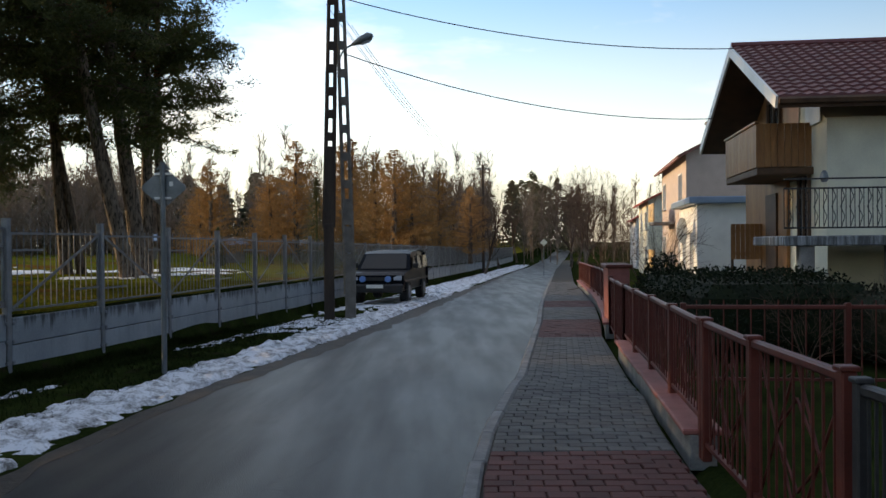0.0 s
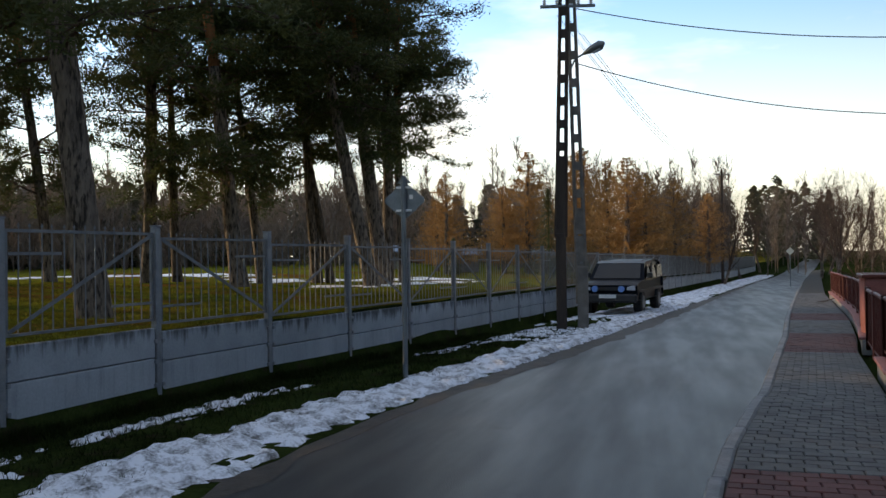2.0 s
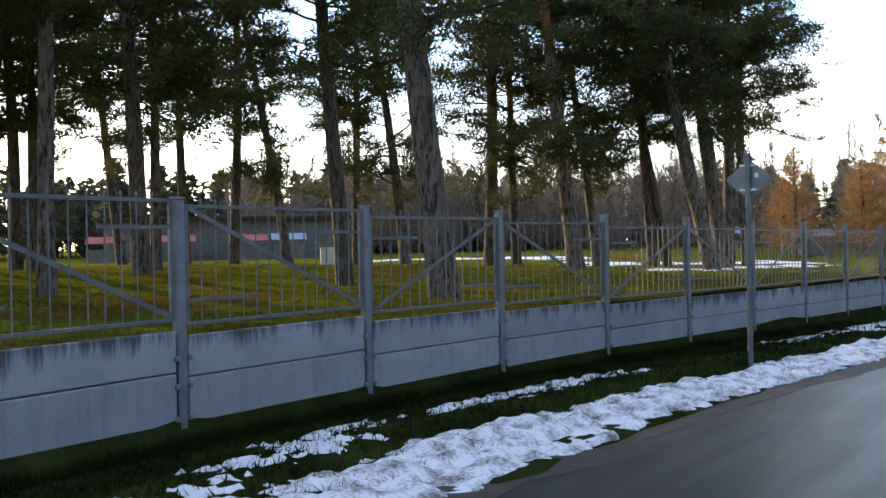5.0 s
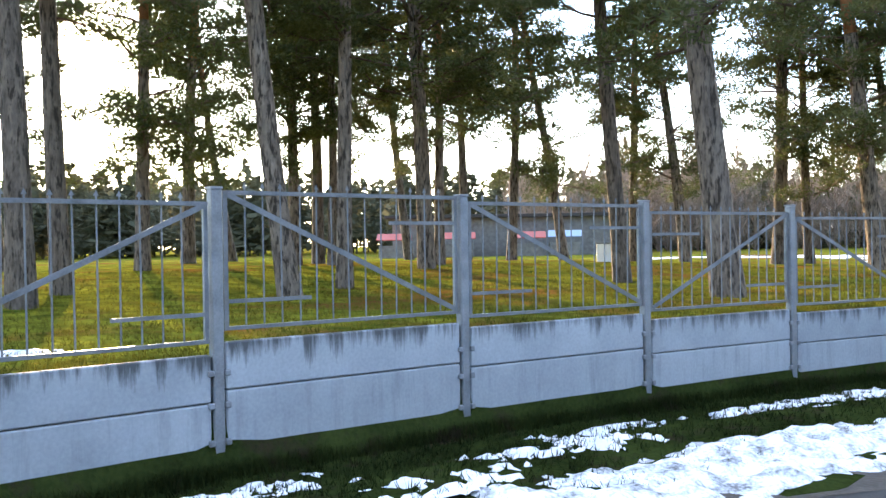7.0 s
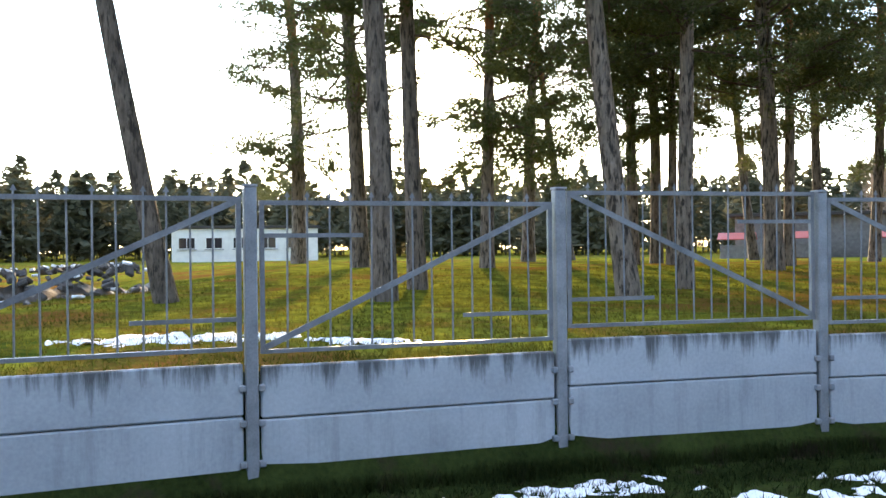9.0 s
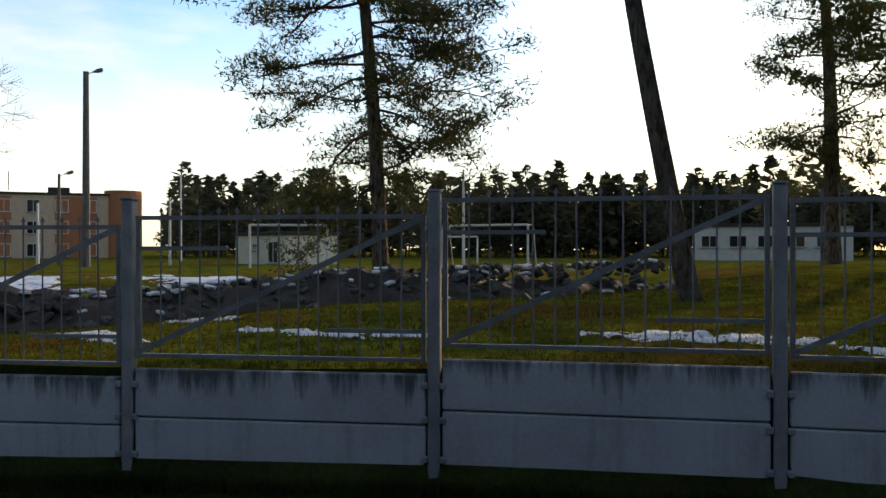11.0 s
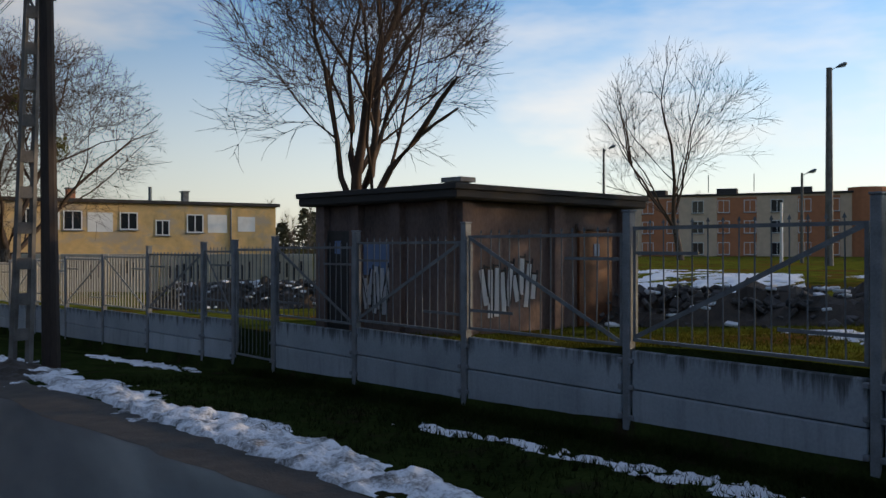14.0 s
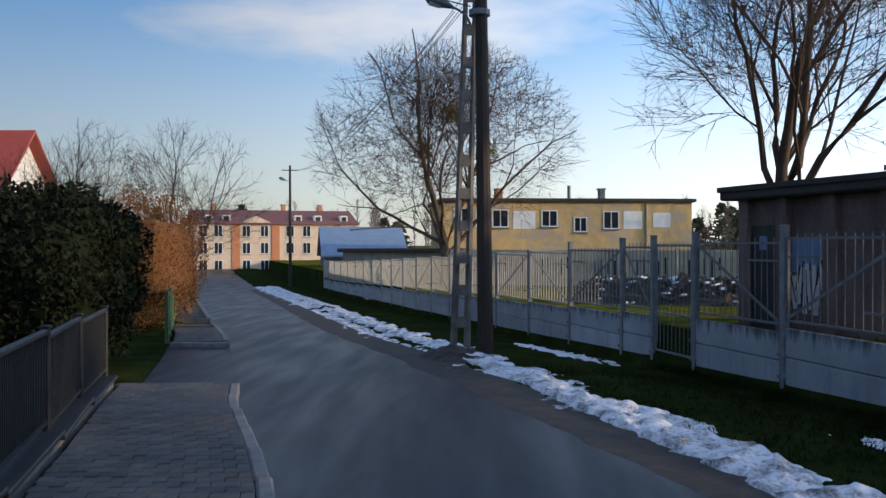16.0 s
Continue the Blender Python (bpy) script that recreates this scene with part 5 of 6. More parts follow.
simple_house("building", "long flat-roofed ochre building with patchy render", 1.0, -58.0, math.pi + 0.12, 16.9, 9, 5.7, OCHRE, "flat",
             [("front", 1.2, 4.7, 1.0, 1.2), ("front", 3.8, 4.6, 1.1, 1.2), ("front", 7.1, 4.6, 1.1, 1.1), ("front", 9.2, 4.2, 0.9, 1.0), ("front", 11.3, 4.5, 1.1, 1.2)], -1.3, 1, 0.25, TAR, ochre_extra)
simple_house("house", "small grey house with a blue-grey roof", 10.6, -70, math.pi + 0.2, 6.4, 8, 2.6, KERB, "gable_x", [("front", 2.0, 1.8, 1.0, 1.2)], -1.75, 2.2, 0.3, BLUE_ROOF)
simple_house("building", "low garage row with a dark roof", 7.6, -58, math.pi - 0.25, 8, 4, 2.3, KERB, "flat", [], -1.2, 1, 0.3, TAR)


# ---- transformer shed with graffiti ----
def kiosk():
    c, l, r = Vector((-5.8, -11.82, 0)), Vector((-4.65, -16.1, 0)), Vector((-10.22, -13.4, 0))
    turn = math.atan2(r.y - c.y, r.x - c.x)          # local x along the lit face
    h = thing("brick_shed", "grimy pinkish transformer shed with graffiti and rusty doors", "shed", (c.x, c.y, 0.15), turn)
    m = 1                                               # local +y runs along the other face
    L, D, H = 4.45, 3.2, 2.15
    part("wall", Shape().box((L / 2, D / 2, H / 2 - 0.1), (L, D, H + 0.2), 0, 0.02), SHED_WALL, h)
    roof = Shape()
    roof.box((L / 2, D / 2, H + 0.1), (L + 0.6, D + 0.6, 0.2), 0, 0.03)
    part("roof", roof, TAR, h)
    part("fascia", Shape().box((L / 2, D / 2, H + 0.18), (L + 0.66, D + 0.66, 0.09), 0, 0.01), TAR, h)
    for x in (0.15, 2.35, L - 0.1):
        part("pillar", Shape().box((x, -0.06, H / 2), (0.24, 0.14, H), 0, 0.01), SHED_WALL, h)
    for y in (0.15, 1.2, 2.2, D - 0.1):
        part("pillar", Shape().box((-0.06, y, H / 2), (0.14, 0.24, H), 0, 0.01), SHED_WALL, h)
    d = part("door", Shape().box((3.5, -0.03, 0.86), (0.98, 0.06, 1.74), 0, 0.01), SHED_DOOR, h)
    part("door_sign", Shape().box((3.5, -0.068, 1.4), (0.16, 0.01, 0.22)), GRAFFITI_BLUE, d)
    part("lintel", Shape().box((3.5, -0.05, 1.8), (1.1, 0.05, 0.1)), SHED_WALL, d)
    d = part("door", Shape().box((-0.03, 2.68, 0.86), (0.06, 0.76, 1.74), 0, 0.01), BLACK_IRON, h)
    part("door_sign", Shape().box((-0.068, 2.68, 1.45), (0.01, 0.16, 0.22)), GRAFFITI_BLUE, d)
    rnd = random.Random(9)
    part("paint_patch", Shape().box((-0.004, 1.7, 1.25), (0.016, 0.85, 0.5)), GRAFFITI_BLUE, h)
    for face in (0, 1):
        for k in range(9):
            q = 0.62 + k * 0.15 if face == 0 else 1.3 + k * 0.095
            hh = rnd.uniform(0.35, 0.8)
            zz = 0.85 + rnd.uniform(-0.12, 0.15)
            tilt = rnd.uniform(-0.3, 0.3)
            if face == 0:
                part("graffiti_stroke", Shape().box(None, (0.1, 0.012, hh), m=Matrix.Translation((q, -0.01, zz)) @ Matrix.Rotation(tilt, 4, "Y")), GRAFFITI, h)
                part("graffiti_outline", Shape().box(None, (0.025, 0.014, hh * 1.1), m=Matrix.Translation((q + 0.07, -0.012, zz + 0.05)) @ Matrix.Rotation(tilt, 4, "Y")), GRAFFITI_DARK, h)
                part("graffiti_outline", Shape().box(None, (0.14, 0.014, 0.025), m=Matrix.Translation((q, -0.013, zz + hh * 0.55)) @ Matrix.Rotation(tilt, 4, "Y")), GRAFFITI_DARK, h)
            else:
                part("graffiti_stroke", Shape().box(None, (0.012, 0.09, hh), m=Matrix.Translation((-0.02, q, zz)) @ Matrix.Rotation(tilt, 4, "X")), GRAFFITI, h)
                part("graffiti_outline", Shape().box(None, (0.014, 0.02, hh), m=Matrix.Translation((-0.022, q + 0.07, zz + 0.03)) @ Matrix.Rotation(tilt, 4, "X")), GRAFFITI_DARK, h)
    chimney(h, 3.4, 3.2, H + 0.4, KERB, 0.3, 0.4)


kiosk()


# ---- rubble heap and the sports field behind ----
def rubble(spots, top, seed, lumps):
    line = [Vector((*p, 0)) for p in spots]
    last = len(line) - 1
    rnd = random.Random(seed)
    s = Shape()
    n, w = 90, 12
    for i in range(n + 1):
        q = i / n * (len(line) - 1.001)
        k = int(q)
        p = line[k].lerp(line[k + 1], q - k)
        d = (line[k + 1] - line[k]).normalized()
        o = Vector((-d.y, d.x, 0))
        high = top * min(1, 4 * i / n, 3.0 * (1 - i / n))
        for j in range(w + 1):
            t = j / w * 2 - 1
            x, y = p.x + o.x * t * 1.5, p.y + o.y * t * 1.5
            z = park_z(x, y) - 0.1 + (1 - t * t) * (high + 0.35 * noise.fractal(Vector((x * 1.5, y * 1.5, 1)), 0.8, 2, 4))
            s.v.append((x, y, z))
    for i in range(n):
        for j in range(w):
            s.f.append((i * (w + 1) + j, i * (w + 1) + j + 1, (i + 1) * (w + 1) + j + 1, (i + 1) * (w + 1) + j))
            s.s.append(0)
    tagged(part("earth_heap", s, DIRT), "long heap of dark earth and rubble behind the fence", "heap", kind="stuff")
    for snowy in (0, 1):
        c = Shape()
        for _ in range(lumps if not snowy else lumps // 5):
            q = rnd.uniform(0.2, last - 0.2)
            k = int(q)
            p = line[k].lerp(line[k + 1], q - k)
            t = rnd.gauss(-0.2, 0.5)
            d = (line[k + 1] - line[k]).normalized()
            x, y = p.x - d.y * t * 1.3, p.y + d.x * t * 1.3
            e = rnd.uniform(0.05, 0.19)
            z = park_z(x, y) + max(0, (1 - t * t)) * top * 0.9
            mm = Matrix.Translation((x, y, z)) @ Euler((rnd.uniform(-.8, .8), rnd.uniform(-.8, .8), rnd.uniform(0, 6))).to_matrix().to_4x4()
            if snowy:
                c.box(None, (e * 1.3, e, 0.05), m=Matrix.Translation((x, y, z + 0.05)) @ Euler((rnd.uniform(-.25, .25), rnd.uniform(-.25, .25), rnd.uniform(0, 6))).to_matrix().to_4x4(), chamfer=0.02)
            else:
                c.box(None, (e * 1.4, e, e * 0.5), m=mm, chamfer=0.02)
        tagged(part("rubble" if not snowy else "snow_on_rubble", c.mesh("rubble", CLEAN_SNOW if snowy else RUBBLE, False, False), None), "broken concrete lumps on the heap" if not snowy else "snow lying on broken concrete", "rubble", kind="stuff")


rubble(((-8.4, -15.4), (-10.2, -13.3), (-12.3, -11.2), (-14.6, -8.9), (-16.9, -6.6), (-18.8, -4.0), (-21, -1.5)), 0.62, 3, 700)
rubble(((-3.4, -26.5), (-5.6, -24.2), (-8.6, -22.4)), 0.7, 4, 260)
snow_patches([(-19.0, -25.0, 9.0, 2.6, 0.75), (-24.5, -17.5, 5.0, 1.6, 1.1), (-27, -9.5, 3.5, 0.9, 1.3), (-10.5, 33, 5, 1.5, 1.3), (-14.5, 38, 6, 2.4, 0.9), (-24, 36, 6, 2.2, 0.7)], park_z, fq=0.7)
snow_patches([(-20.5, -21.0, 5.5, 1.7, 0.75), (-24.5, -15.2, 3.6, 1.2, 1.05)], park_z, fq=1.3, fill=0.035)


def goal(x0, y0, x1, y1, high, depth):
    z = park_z((x0 + x1) / 2, (y0 + y1) / 2)
    g = thing("football_goal", "white football goal frame on the sports field", "goal", (0, 0, 0), 0, "football goals")
    d = Vector((y1 - y0, x0 - x1, 0)).normalized() * depth
    for x, y in ((x0, y0), (x1, y1)):
        part("goal_post", Shape().tube([(x, y, z - 0.1), (x, y, z + high)], 0.06, 8), WHITE_FRAME, g)
        part("stay", Shape().tube([(x, y, z + high), (x + d.x * 0.6, y + d.y * 0.6, z + high), (x + d.x, y + d.y, z)], 0.03, 6), WHITE_FRAME, g)
    part("crossbar", Shape().tube([(x0, y0, z + high), (x1, y1, z + high)], 0.06, 8), WHITE_FRAME, g)


goal(-38.6, -23.5, -40.4, -20.1, 2.2, -1.2)
goal(-43.6, -15.0, -42.9, -10.3, 2.2, -1.2)
goal(-56.9, -19.3, -57.6, -17.3, 1.8, -1)
for x, y, h in ((-44.5, -32.5, 4.0), (-61.2, -43.6, 7.0), (-39.9, -38.0, 3.6), (-47.8, -15.2, 5.5)):
    plain_pole(x, y, h, "pale thin mast at the sports field", None, park_z(x, y), WHITE_FRAME, 0.1, 0)
yard = plain_pole(-37.9, -32.9, 10.3, "tall concrete floodlight mast at the field", (-0.64, 0.77, 0), park_z(-38, -33), POLE, 0.22, 0)
plain_pole(-44.4, -40.6, 6.0, "concrete street lamp before the apartment row", (-0.64, 0.77, 0), 0.3, POLE, 0.12, 0)
plain_pole(-38.1, -52.9, 8.5, "concrete street lamp before the apartment row", (-0.64, 0.77, 0), 0.3, POLE, 0.12, 0)
simple_house("clubhouse", "small pale yellow clubhouse at the sports field", -50.9, -32.0, math.radians(62), 6.0, 4, 1.9, CREAM, "flat", [("front", 2.4, 1.2, 0.5, 0.5), ("front", 4.6, 0.85, 1.2, 1.4)], 0.55, 1, 0.15)


def row_extra(h):
    for k in range(4):
        part("render_band", Shape().box((6.6 + k * 8.4, -0.012, 3.6), (4.2, 0.03, 7.2)), BRICK_ORANGE, h)
    t = part("round_stair_tower", Shape().tube([(36.6, 1.2, -0.5), (36.6, 1.2, 8.0)], 2.0, 18), BRICK_ORANGE, h)
    for x in (14, 22, 30):
        part("roof_box", Shape().box((x, 4, 8.0), (2.2, 2, 0.8)), TAR, h)
    for x in (20, 25):
        part("antenna", Shape().tube([(x, 3, 8), (x, 3, 10)], 0.05, 5), BLACK_IRON, h)


row_w = [("front", x, z, 1.3, 1.4) for x in np.arange(2.4, 34, 2.8) for z in (1.5, 3.9, 6.2)]
simple_house("apartment_row", "long three-storey apartment row in beige and orange", -56.4, -92.3, 2.285, 37.6, 10, 7.4, PEACH, "flat", row_w, 0.0, 1, 0.2, TAR, row_extra)
simple_house("white_hall", "long white hall beyond the sports field", -76, -4, math.pi / 2, 12, 8, 3.0, WHITE, "flat", [("front", x, 1.8, 1.4, 1.0) for x in np.arange(1.2, 11.5, 2.2)], 0.4, 1, 0.2)
simple_house("market_hall", "low grey hall with a sloping roof beyond the pines", -52, 33, math.radians(52), 16, 8, 2.8, KERB, "flat", [], 0.6, 1, 0.5)
for k, (x, y, m) in enumerate(((-50.5, 32.2, TILE_RED), (-47.8, 35.6, TILE_RED), (-44.8, 39.2, TILE_RED), (-43.2, 41.0, BLUE_ROOF), (-14.5, 59.5, BLUE_ROOF), (-9.8, 63.5, BLUE_ROOF), (-20, 58, BLUE_ROOF))):
    st = thing("market_stall", "market stall with a " + ("red" if m is TILE_RED else "blue") + " tarpaulin roof", "stall", (x, y, park_z(x, y)), 0.9 if k < 4 else 0.6, "market stalls")
    st.scale = (0.55, 0.7, 0.85)
    part("counter", Shape().box((0, 0, 0.5), (3.6, 1.4, 1.0), 0, 0.02), KERB, st)
    part("awning", gable_roof(Shape(), -2, 2, -1.1, 1.1, 1.5, 0.45, 0.1, 0.05, "x"), m, st)
    for e in (-1.8, 1.8):
        for f in (-0.9, 0.9):
            part("post", Shape().tube([(e, f, 0), (e, f, 1.6)], 0.03, 5), STEEL, st)
bx = thing("cable_cabinet", "pale grey cable cabinet standing in the park", "cabinet", (-22.2, 23.0, park_z(-22.2, 23)), 0.8)
part("cabinet_body", Shape().box((0, 0, 0.32), (0.6, 0.4, 0.66), 0, 0.02), WHITE, bx)
part("lid", Shape().box((0, 0, 0.68), (0.68, 0.48, 0.06), 0, 0.015), KERB, bx)

# graffiti wall of pale concrete panels behind the fence
gw = thing("concrete_wall", "pale concrete panel wall with sprayed graffiti", "wall", kind="structure")
g0, g1 = Vector((0.4, -41.5)), Vector((-12.5, -33.5))
turn = math.atan2(g1.y - g0.y, g1.x - g0.x)
for k in range(7):
    p = g0.lerp(g1, (k + 0.5) / 7)
    part("panel", Shape().box((p.x, p.y, 0.35), (2.12, 0.1, 2.0), turn, 0.02), plain("pale panel", (0.5, 0.45, 0.36), 0.9, var=0.2) if k == 0 else bpy.data.materials["pale panel"], gw)
    o = Vector((-math.sin(turn), math.cos(turn), 0)) * (1 if math.cos(turn) > 0 else -1)
    for j in range(5):
        part("graffiti", Shape().box((p.x + o.x * 0.06 + (j - 2) * 0.3 * math.cos(turn), p.y + o.y * 0.06 + (j - 2) * 0.3 * math.sin(turn), 0.6 + 0.1 * ((j * k) % 3)), (0.07, 0.02, 0.5 + 0.1 * ((k + j) % 3)), turn), GRAFFITI_DARK, gw)


# dirty snow and spoil heaped round the foot of the double pole
heap = Shape()
for i in range(25):
    for j in range(25):
        p, q = i / 12 - 1, j / 12 - 1
        x, y = 0.1 + p * 0.75, -15.6 + q * 1.1
        r = max(0.0, 1 - p * p - q * q)
        heap.v.append((x, y, street_z(y) - 0.06 + 0.27 * r * (0.75 + 0.5 * noise.fractal(Vector((x * 2.5, y * 2.5, 4)), 0.8, 2, 4))))
for i in range(24):
    for j in range(24):
        heap.f.append((i * 25 + j, (i + 1) * 25 + j, (i + 1) * 25 + j + 1, i * 25 + j + 1))
        heap.s.append(0)
tagged(part("spoil_heap", heap, [DIRT]), "small heap of wet soil and grit at the pole's foot", "heap", kind="stuff")


# ---- hedges, shrubs and the woods ----
def leafy(s, c, size, n, leaf, rnd, power=4):
    """Leaves scattered through the outer part of a rounded block."""
    for _ in range(n):
        while True:
            p = Vector((rnd.uniform(-1, 1), rnd.uniform(-1, 1), rnd.uniform(-1, 1)))
            r = (abs(p.x) ** power + abs(p.y) ** power + abs(p.z) ** power) ** (1 / power)
            if 0.68 < r < 0.97 + 0.2 * noise.noise(p * 2.2 + c) + 0.1 * noise.noise(p * 6 + c):
                break
        q = Vector((c.x + p.x * size[0], c.y + p.y * size[1], c.z + p.z * size[2]))
        a = Vector((rnd.gauss(0, 1), rnd.gauss(0, 1), rnd.gauss(0, 1))).normalized() * leaf
        b = Vector((rnd.gauss(0, 1), rnd.gauss(0, 1), rnd.gauss(0, 1))).normalized() * leaf * 0.5
        k = len(s.v)
        s.v += [tuple(q), tuple(q + a * 0.5 + b), tuple(q + a), tuple(q + a * 0.5 - b)]
        s.f.append((k, k + 1, k + 2, k + 3))
        s.s.append(s.slot)


def hedge(x, y, size, label, mat, name="hedge", leaf=0.055, n=5000, rz=0.0, z=None, seed=1, core=0.82, power=4):
    z = street_z(y) if z is None else z
    t = thing(name, label, "hedge" if name == "hedge" else "shrub", (x, y, z), rz)
    rnd = random.Random(seed)
    s = Shape()
    leafy(s, Vector((0, 0, size[2])), size, n, leaf, rnd, power)
    part("foliage", s.mesh("foliage", mat, False, False), None, t)
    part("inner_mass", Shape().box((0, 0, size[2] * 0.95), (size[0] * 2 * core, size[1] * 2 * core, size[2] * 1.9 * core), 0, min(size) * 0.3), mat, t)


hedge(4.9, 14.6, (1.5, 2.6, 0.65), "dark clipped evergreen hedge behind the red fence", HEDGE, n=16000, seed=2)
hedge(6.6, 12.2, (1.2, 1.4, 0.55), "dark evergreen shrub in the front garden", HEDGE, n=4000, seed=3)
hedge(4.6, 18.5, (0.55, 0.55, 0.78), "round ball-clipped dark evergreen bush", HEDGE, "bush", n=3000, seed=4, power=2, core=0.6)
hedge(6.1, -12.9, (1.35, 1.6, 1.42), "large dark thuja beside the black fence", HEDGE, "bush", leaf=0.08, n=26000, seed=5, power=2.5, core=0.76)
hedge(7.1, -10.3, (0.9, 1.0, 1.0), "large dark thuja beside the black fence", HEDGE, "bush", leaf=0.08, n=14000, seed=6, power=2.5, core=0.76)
hedge(8.3, -24.0, (1.25, 4.6, 1.85), "rust-brown leafy hedge along the side garden", RUST_HEDGE, n=14000, rz=0.18, seed=7, core=0.6, power=3)
for k, (x, y, sz, w) in enumerate(((9.0, -29.5, 0.62, 3), (11.6, -29, 0.6, 3), (15.0, -33, 0.6, 3), (6.7, 34.4, 0.55, 3), (7.8, 44.4, 0.65, 3), (6.3, 27.6, 0.5, 3), (9.4, 59, 0.7, 1), (11.5, 70, 0.8, 1), (5.5, 23, 0.4, 3), (13, 90, 0.9, 0),
                                   (16, 105, 0.95, 2), (5.2, 9.8, 0.22, 3), (5.9, 8.2, 0.2, 3), (4.6, 11.2, 0.2, 3), (-1.8, 45.5, 0.4, 3), (2.9, 62, 0.55, 1), (0.8, 72, 0.75, 0), (6, 95, 0.95, 2), (10, 120, 1, 0))):
    plant_bare(2 if y < -20 else max(w, 2), x, y, street_z(y), sz, k * 1.3, "bare garden tree with tangled twigs", "bare trees by the road")


def larch_mesh(seed, h):
    rnd = random.Random(seed)
    s, stem = Shape(), Shape()
    stem.tube([(0, 0, -0.2), (0.1, 0, h * 0.5), (0.05, 0.1, h)], [0.16, 0.1, 0.02], 6, False)
    z = 0.8
    while z < h:
        q = z / h
        for _ in range(5):
            w = rnd.uniform(0, 6.3)
            L = (1 - q) ** 0.75 * 2.4 * rnd.uniform(0.6, 1.1) + 0.15
            d = Vector((math.cos(w), math.sin(w), 0.22))
            p = Vector((0.08, 0.03, z))
            e = p + d * L
            s.tube([p, p + d * L * 0.5, e + Vector((0, 0, 0.1 * L))], [0.02, 0.014, 0.006], 3, False)
            for _ in range(int(24 * L) + 6):
                t = rnd.uniform(0.15, 1)
                a = p.lerp(e, t)
                b = a + Vector((rnd.gauss(0, 0.16), rnd.gauss(0, 0.16), rnd.gauss(-0.16, 0.16)))
                c = Vector((rnd.gauss(0, 1), rnd.gauss(0, 1), 0)).normalized() * 0.022
                k = len(s.v)
                s.v += [tuple(a - c), tuple(a + c), tuple(b)]
                s.f.append((k, k + 1, k + 2))
                s.s.append(0)
        z += 0.22
    return s.mesh("crown", LARCH, False, False), stem.mesh("trunk", BARK, True, False)


LARCHES = [larch_mesh(31, 8.5), larch_mesh(32, 7.0)]
for k, (x, y, sz) in enumerate(((-14.1, 53.2, 0.75), (-11.5, 59, 0.85), (-9.6, 58, 0.95), (-3.1, 54, 1.0), (-4.4, 57, 0.85), (-1.9, 56, 0.9), (-6.7, 64, 1.05), (2.0, 66, 0.8), (-0.2, 62, 0.75), (-12.5, 64, 0.8), (-8, 70, 1.1), (-16.5, 60, 0.7))):
    t = thing("larch_tree", "golden-brown winter larch in low sun", "tree", (x, y, park_z(x, y)), k * 1.9, "larches")
    tagged(part("crown", LARCHES[k % 2][0], None, t), kind="stuff")
    part("trunk", LARCHES[k % 2][1], None, t)
    t.scale = (sz * 1.45, sz * 1.45, sz)


def far_conifer(s, x, y, z, h, w, rnd, n=200):
    s.tube([(x, y, z), (x, y, z + h)], [0.14, 0.03], 3, False)
    low = rnd.uniform(0.05, 0.3)
    round_top = rnd.uniform(0.5, 0.9)
    for _ in range(n):
        q = low + (1 - low) * rnd.random()
        r = w * (1 - (q - low) / (1 - low)) ** round_top * math.sqrt(rnd.uniform(0.05, 1.0)) + 0.08
        a = rnd.uniform(0, 6.3)
        p = Vector((x + math.cos(a) * r, y + math.sin(a) * r, z + h * q))
        c = Vector((rnd.gauss(0, 1), rnd.gauss(0, 1), rnd.gauss(0, 0.5))) * 0.3
        d = Vector((rnd.gauss(0, 1), rnd.gauss(0, 1), rnd.gauss(0.1, 0.6))) * 0.36
        k = len(s.v)
        s.v += [tuple(p - c), tuple(p + d), tuple(p + c), tuple(p - d * 0.7)]
        s.f.append((k, k + 1, k + 2, k + 3))
        s.s.append(0)


def far_bare(s, x, y, z, h, w, rnd):
    s.tube([(x, y, z), (x + rnd.gauss(0, 0.3), y, z + h * 0.7)], [0.06, 0.02], 3, False)
    for _ in range(100):
        q = rnd.uniform(0.12, 0.95)
        p = Vector((x, y, z + h * q))
        a = rnd.uniform(0, 6.3)
        L = w * rnd.uniform(0.4, 1.1) * (1 - 0.6 * q)
        d = Vector((math.cos(a), math.sin(a), rnd.uniform(0.5, 1.6))).normalized() * L
        c = Vector((-d.y, d.x, 0)).normalized() * 0.04
        e = p + d
        k = len(s.v)
        s.v += [tuple(p - c), tuple(p + c), tuple(e)]
        s.f.append((k, k + 1, k + 2))
        s.s.append(0)
        for _ in range(3):
            f = p.lerp(e, rnd.uniform(0.3, 0.9))
            g = f + Vector((rnd.gauss(0, 0.4), rnd.gauss(0, 0.4), rnd.uniform(0.1, 0.8)))
            k = len(s.v)
            s.v += [tuple(f - c * 0.7), tuple(f + c * 0.7), tuple(g)]
            s.f.append((k, k + 1, k + 2))
            s.s.append(0)


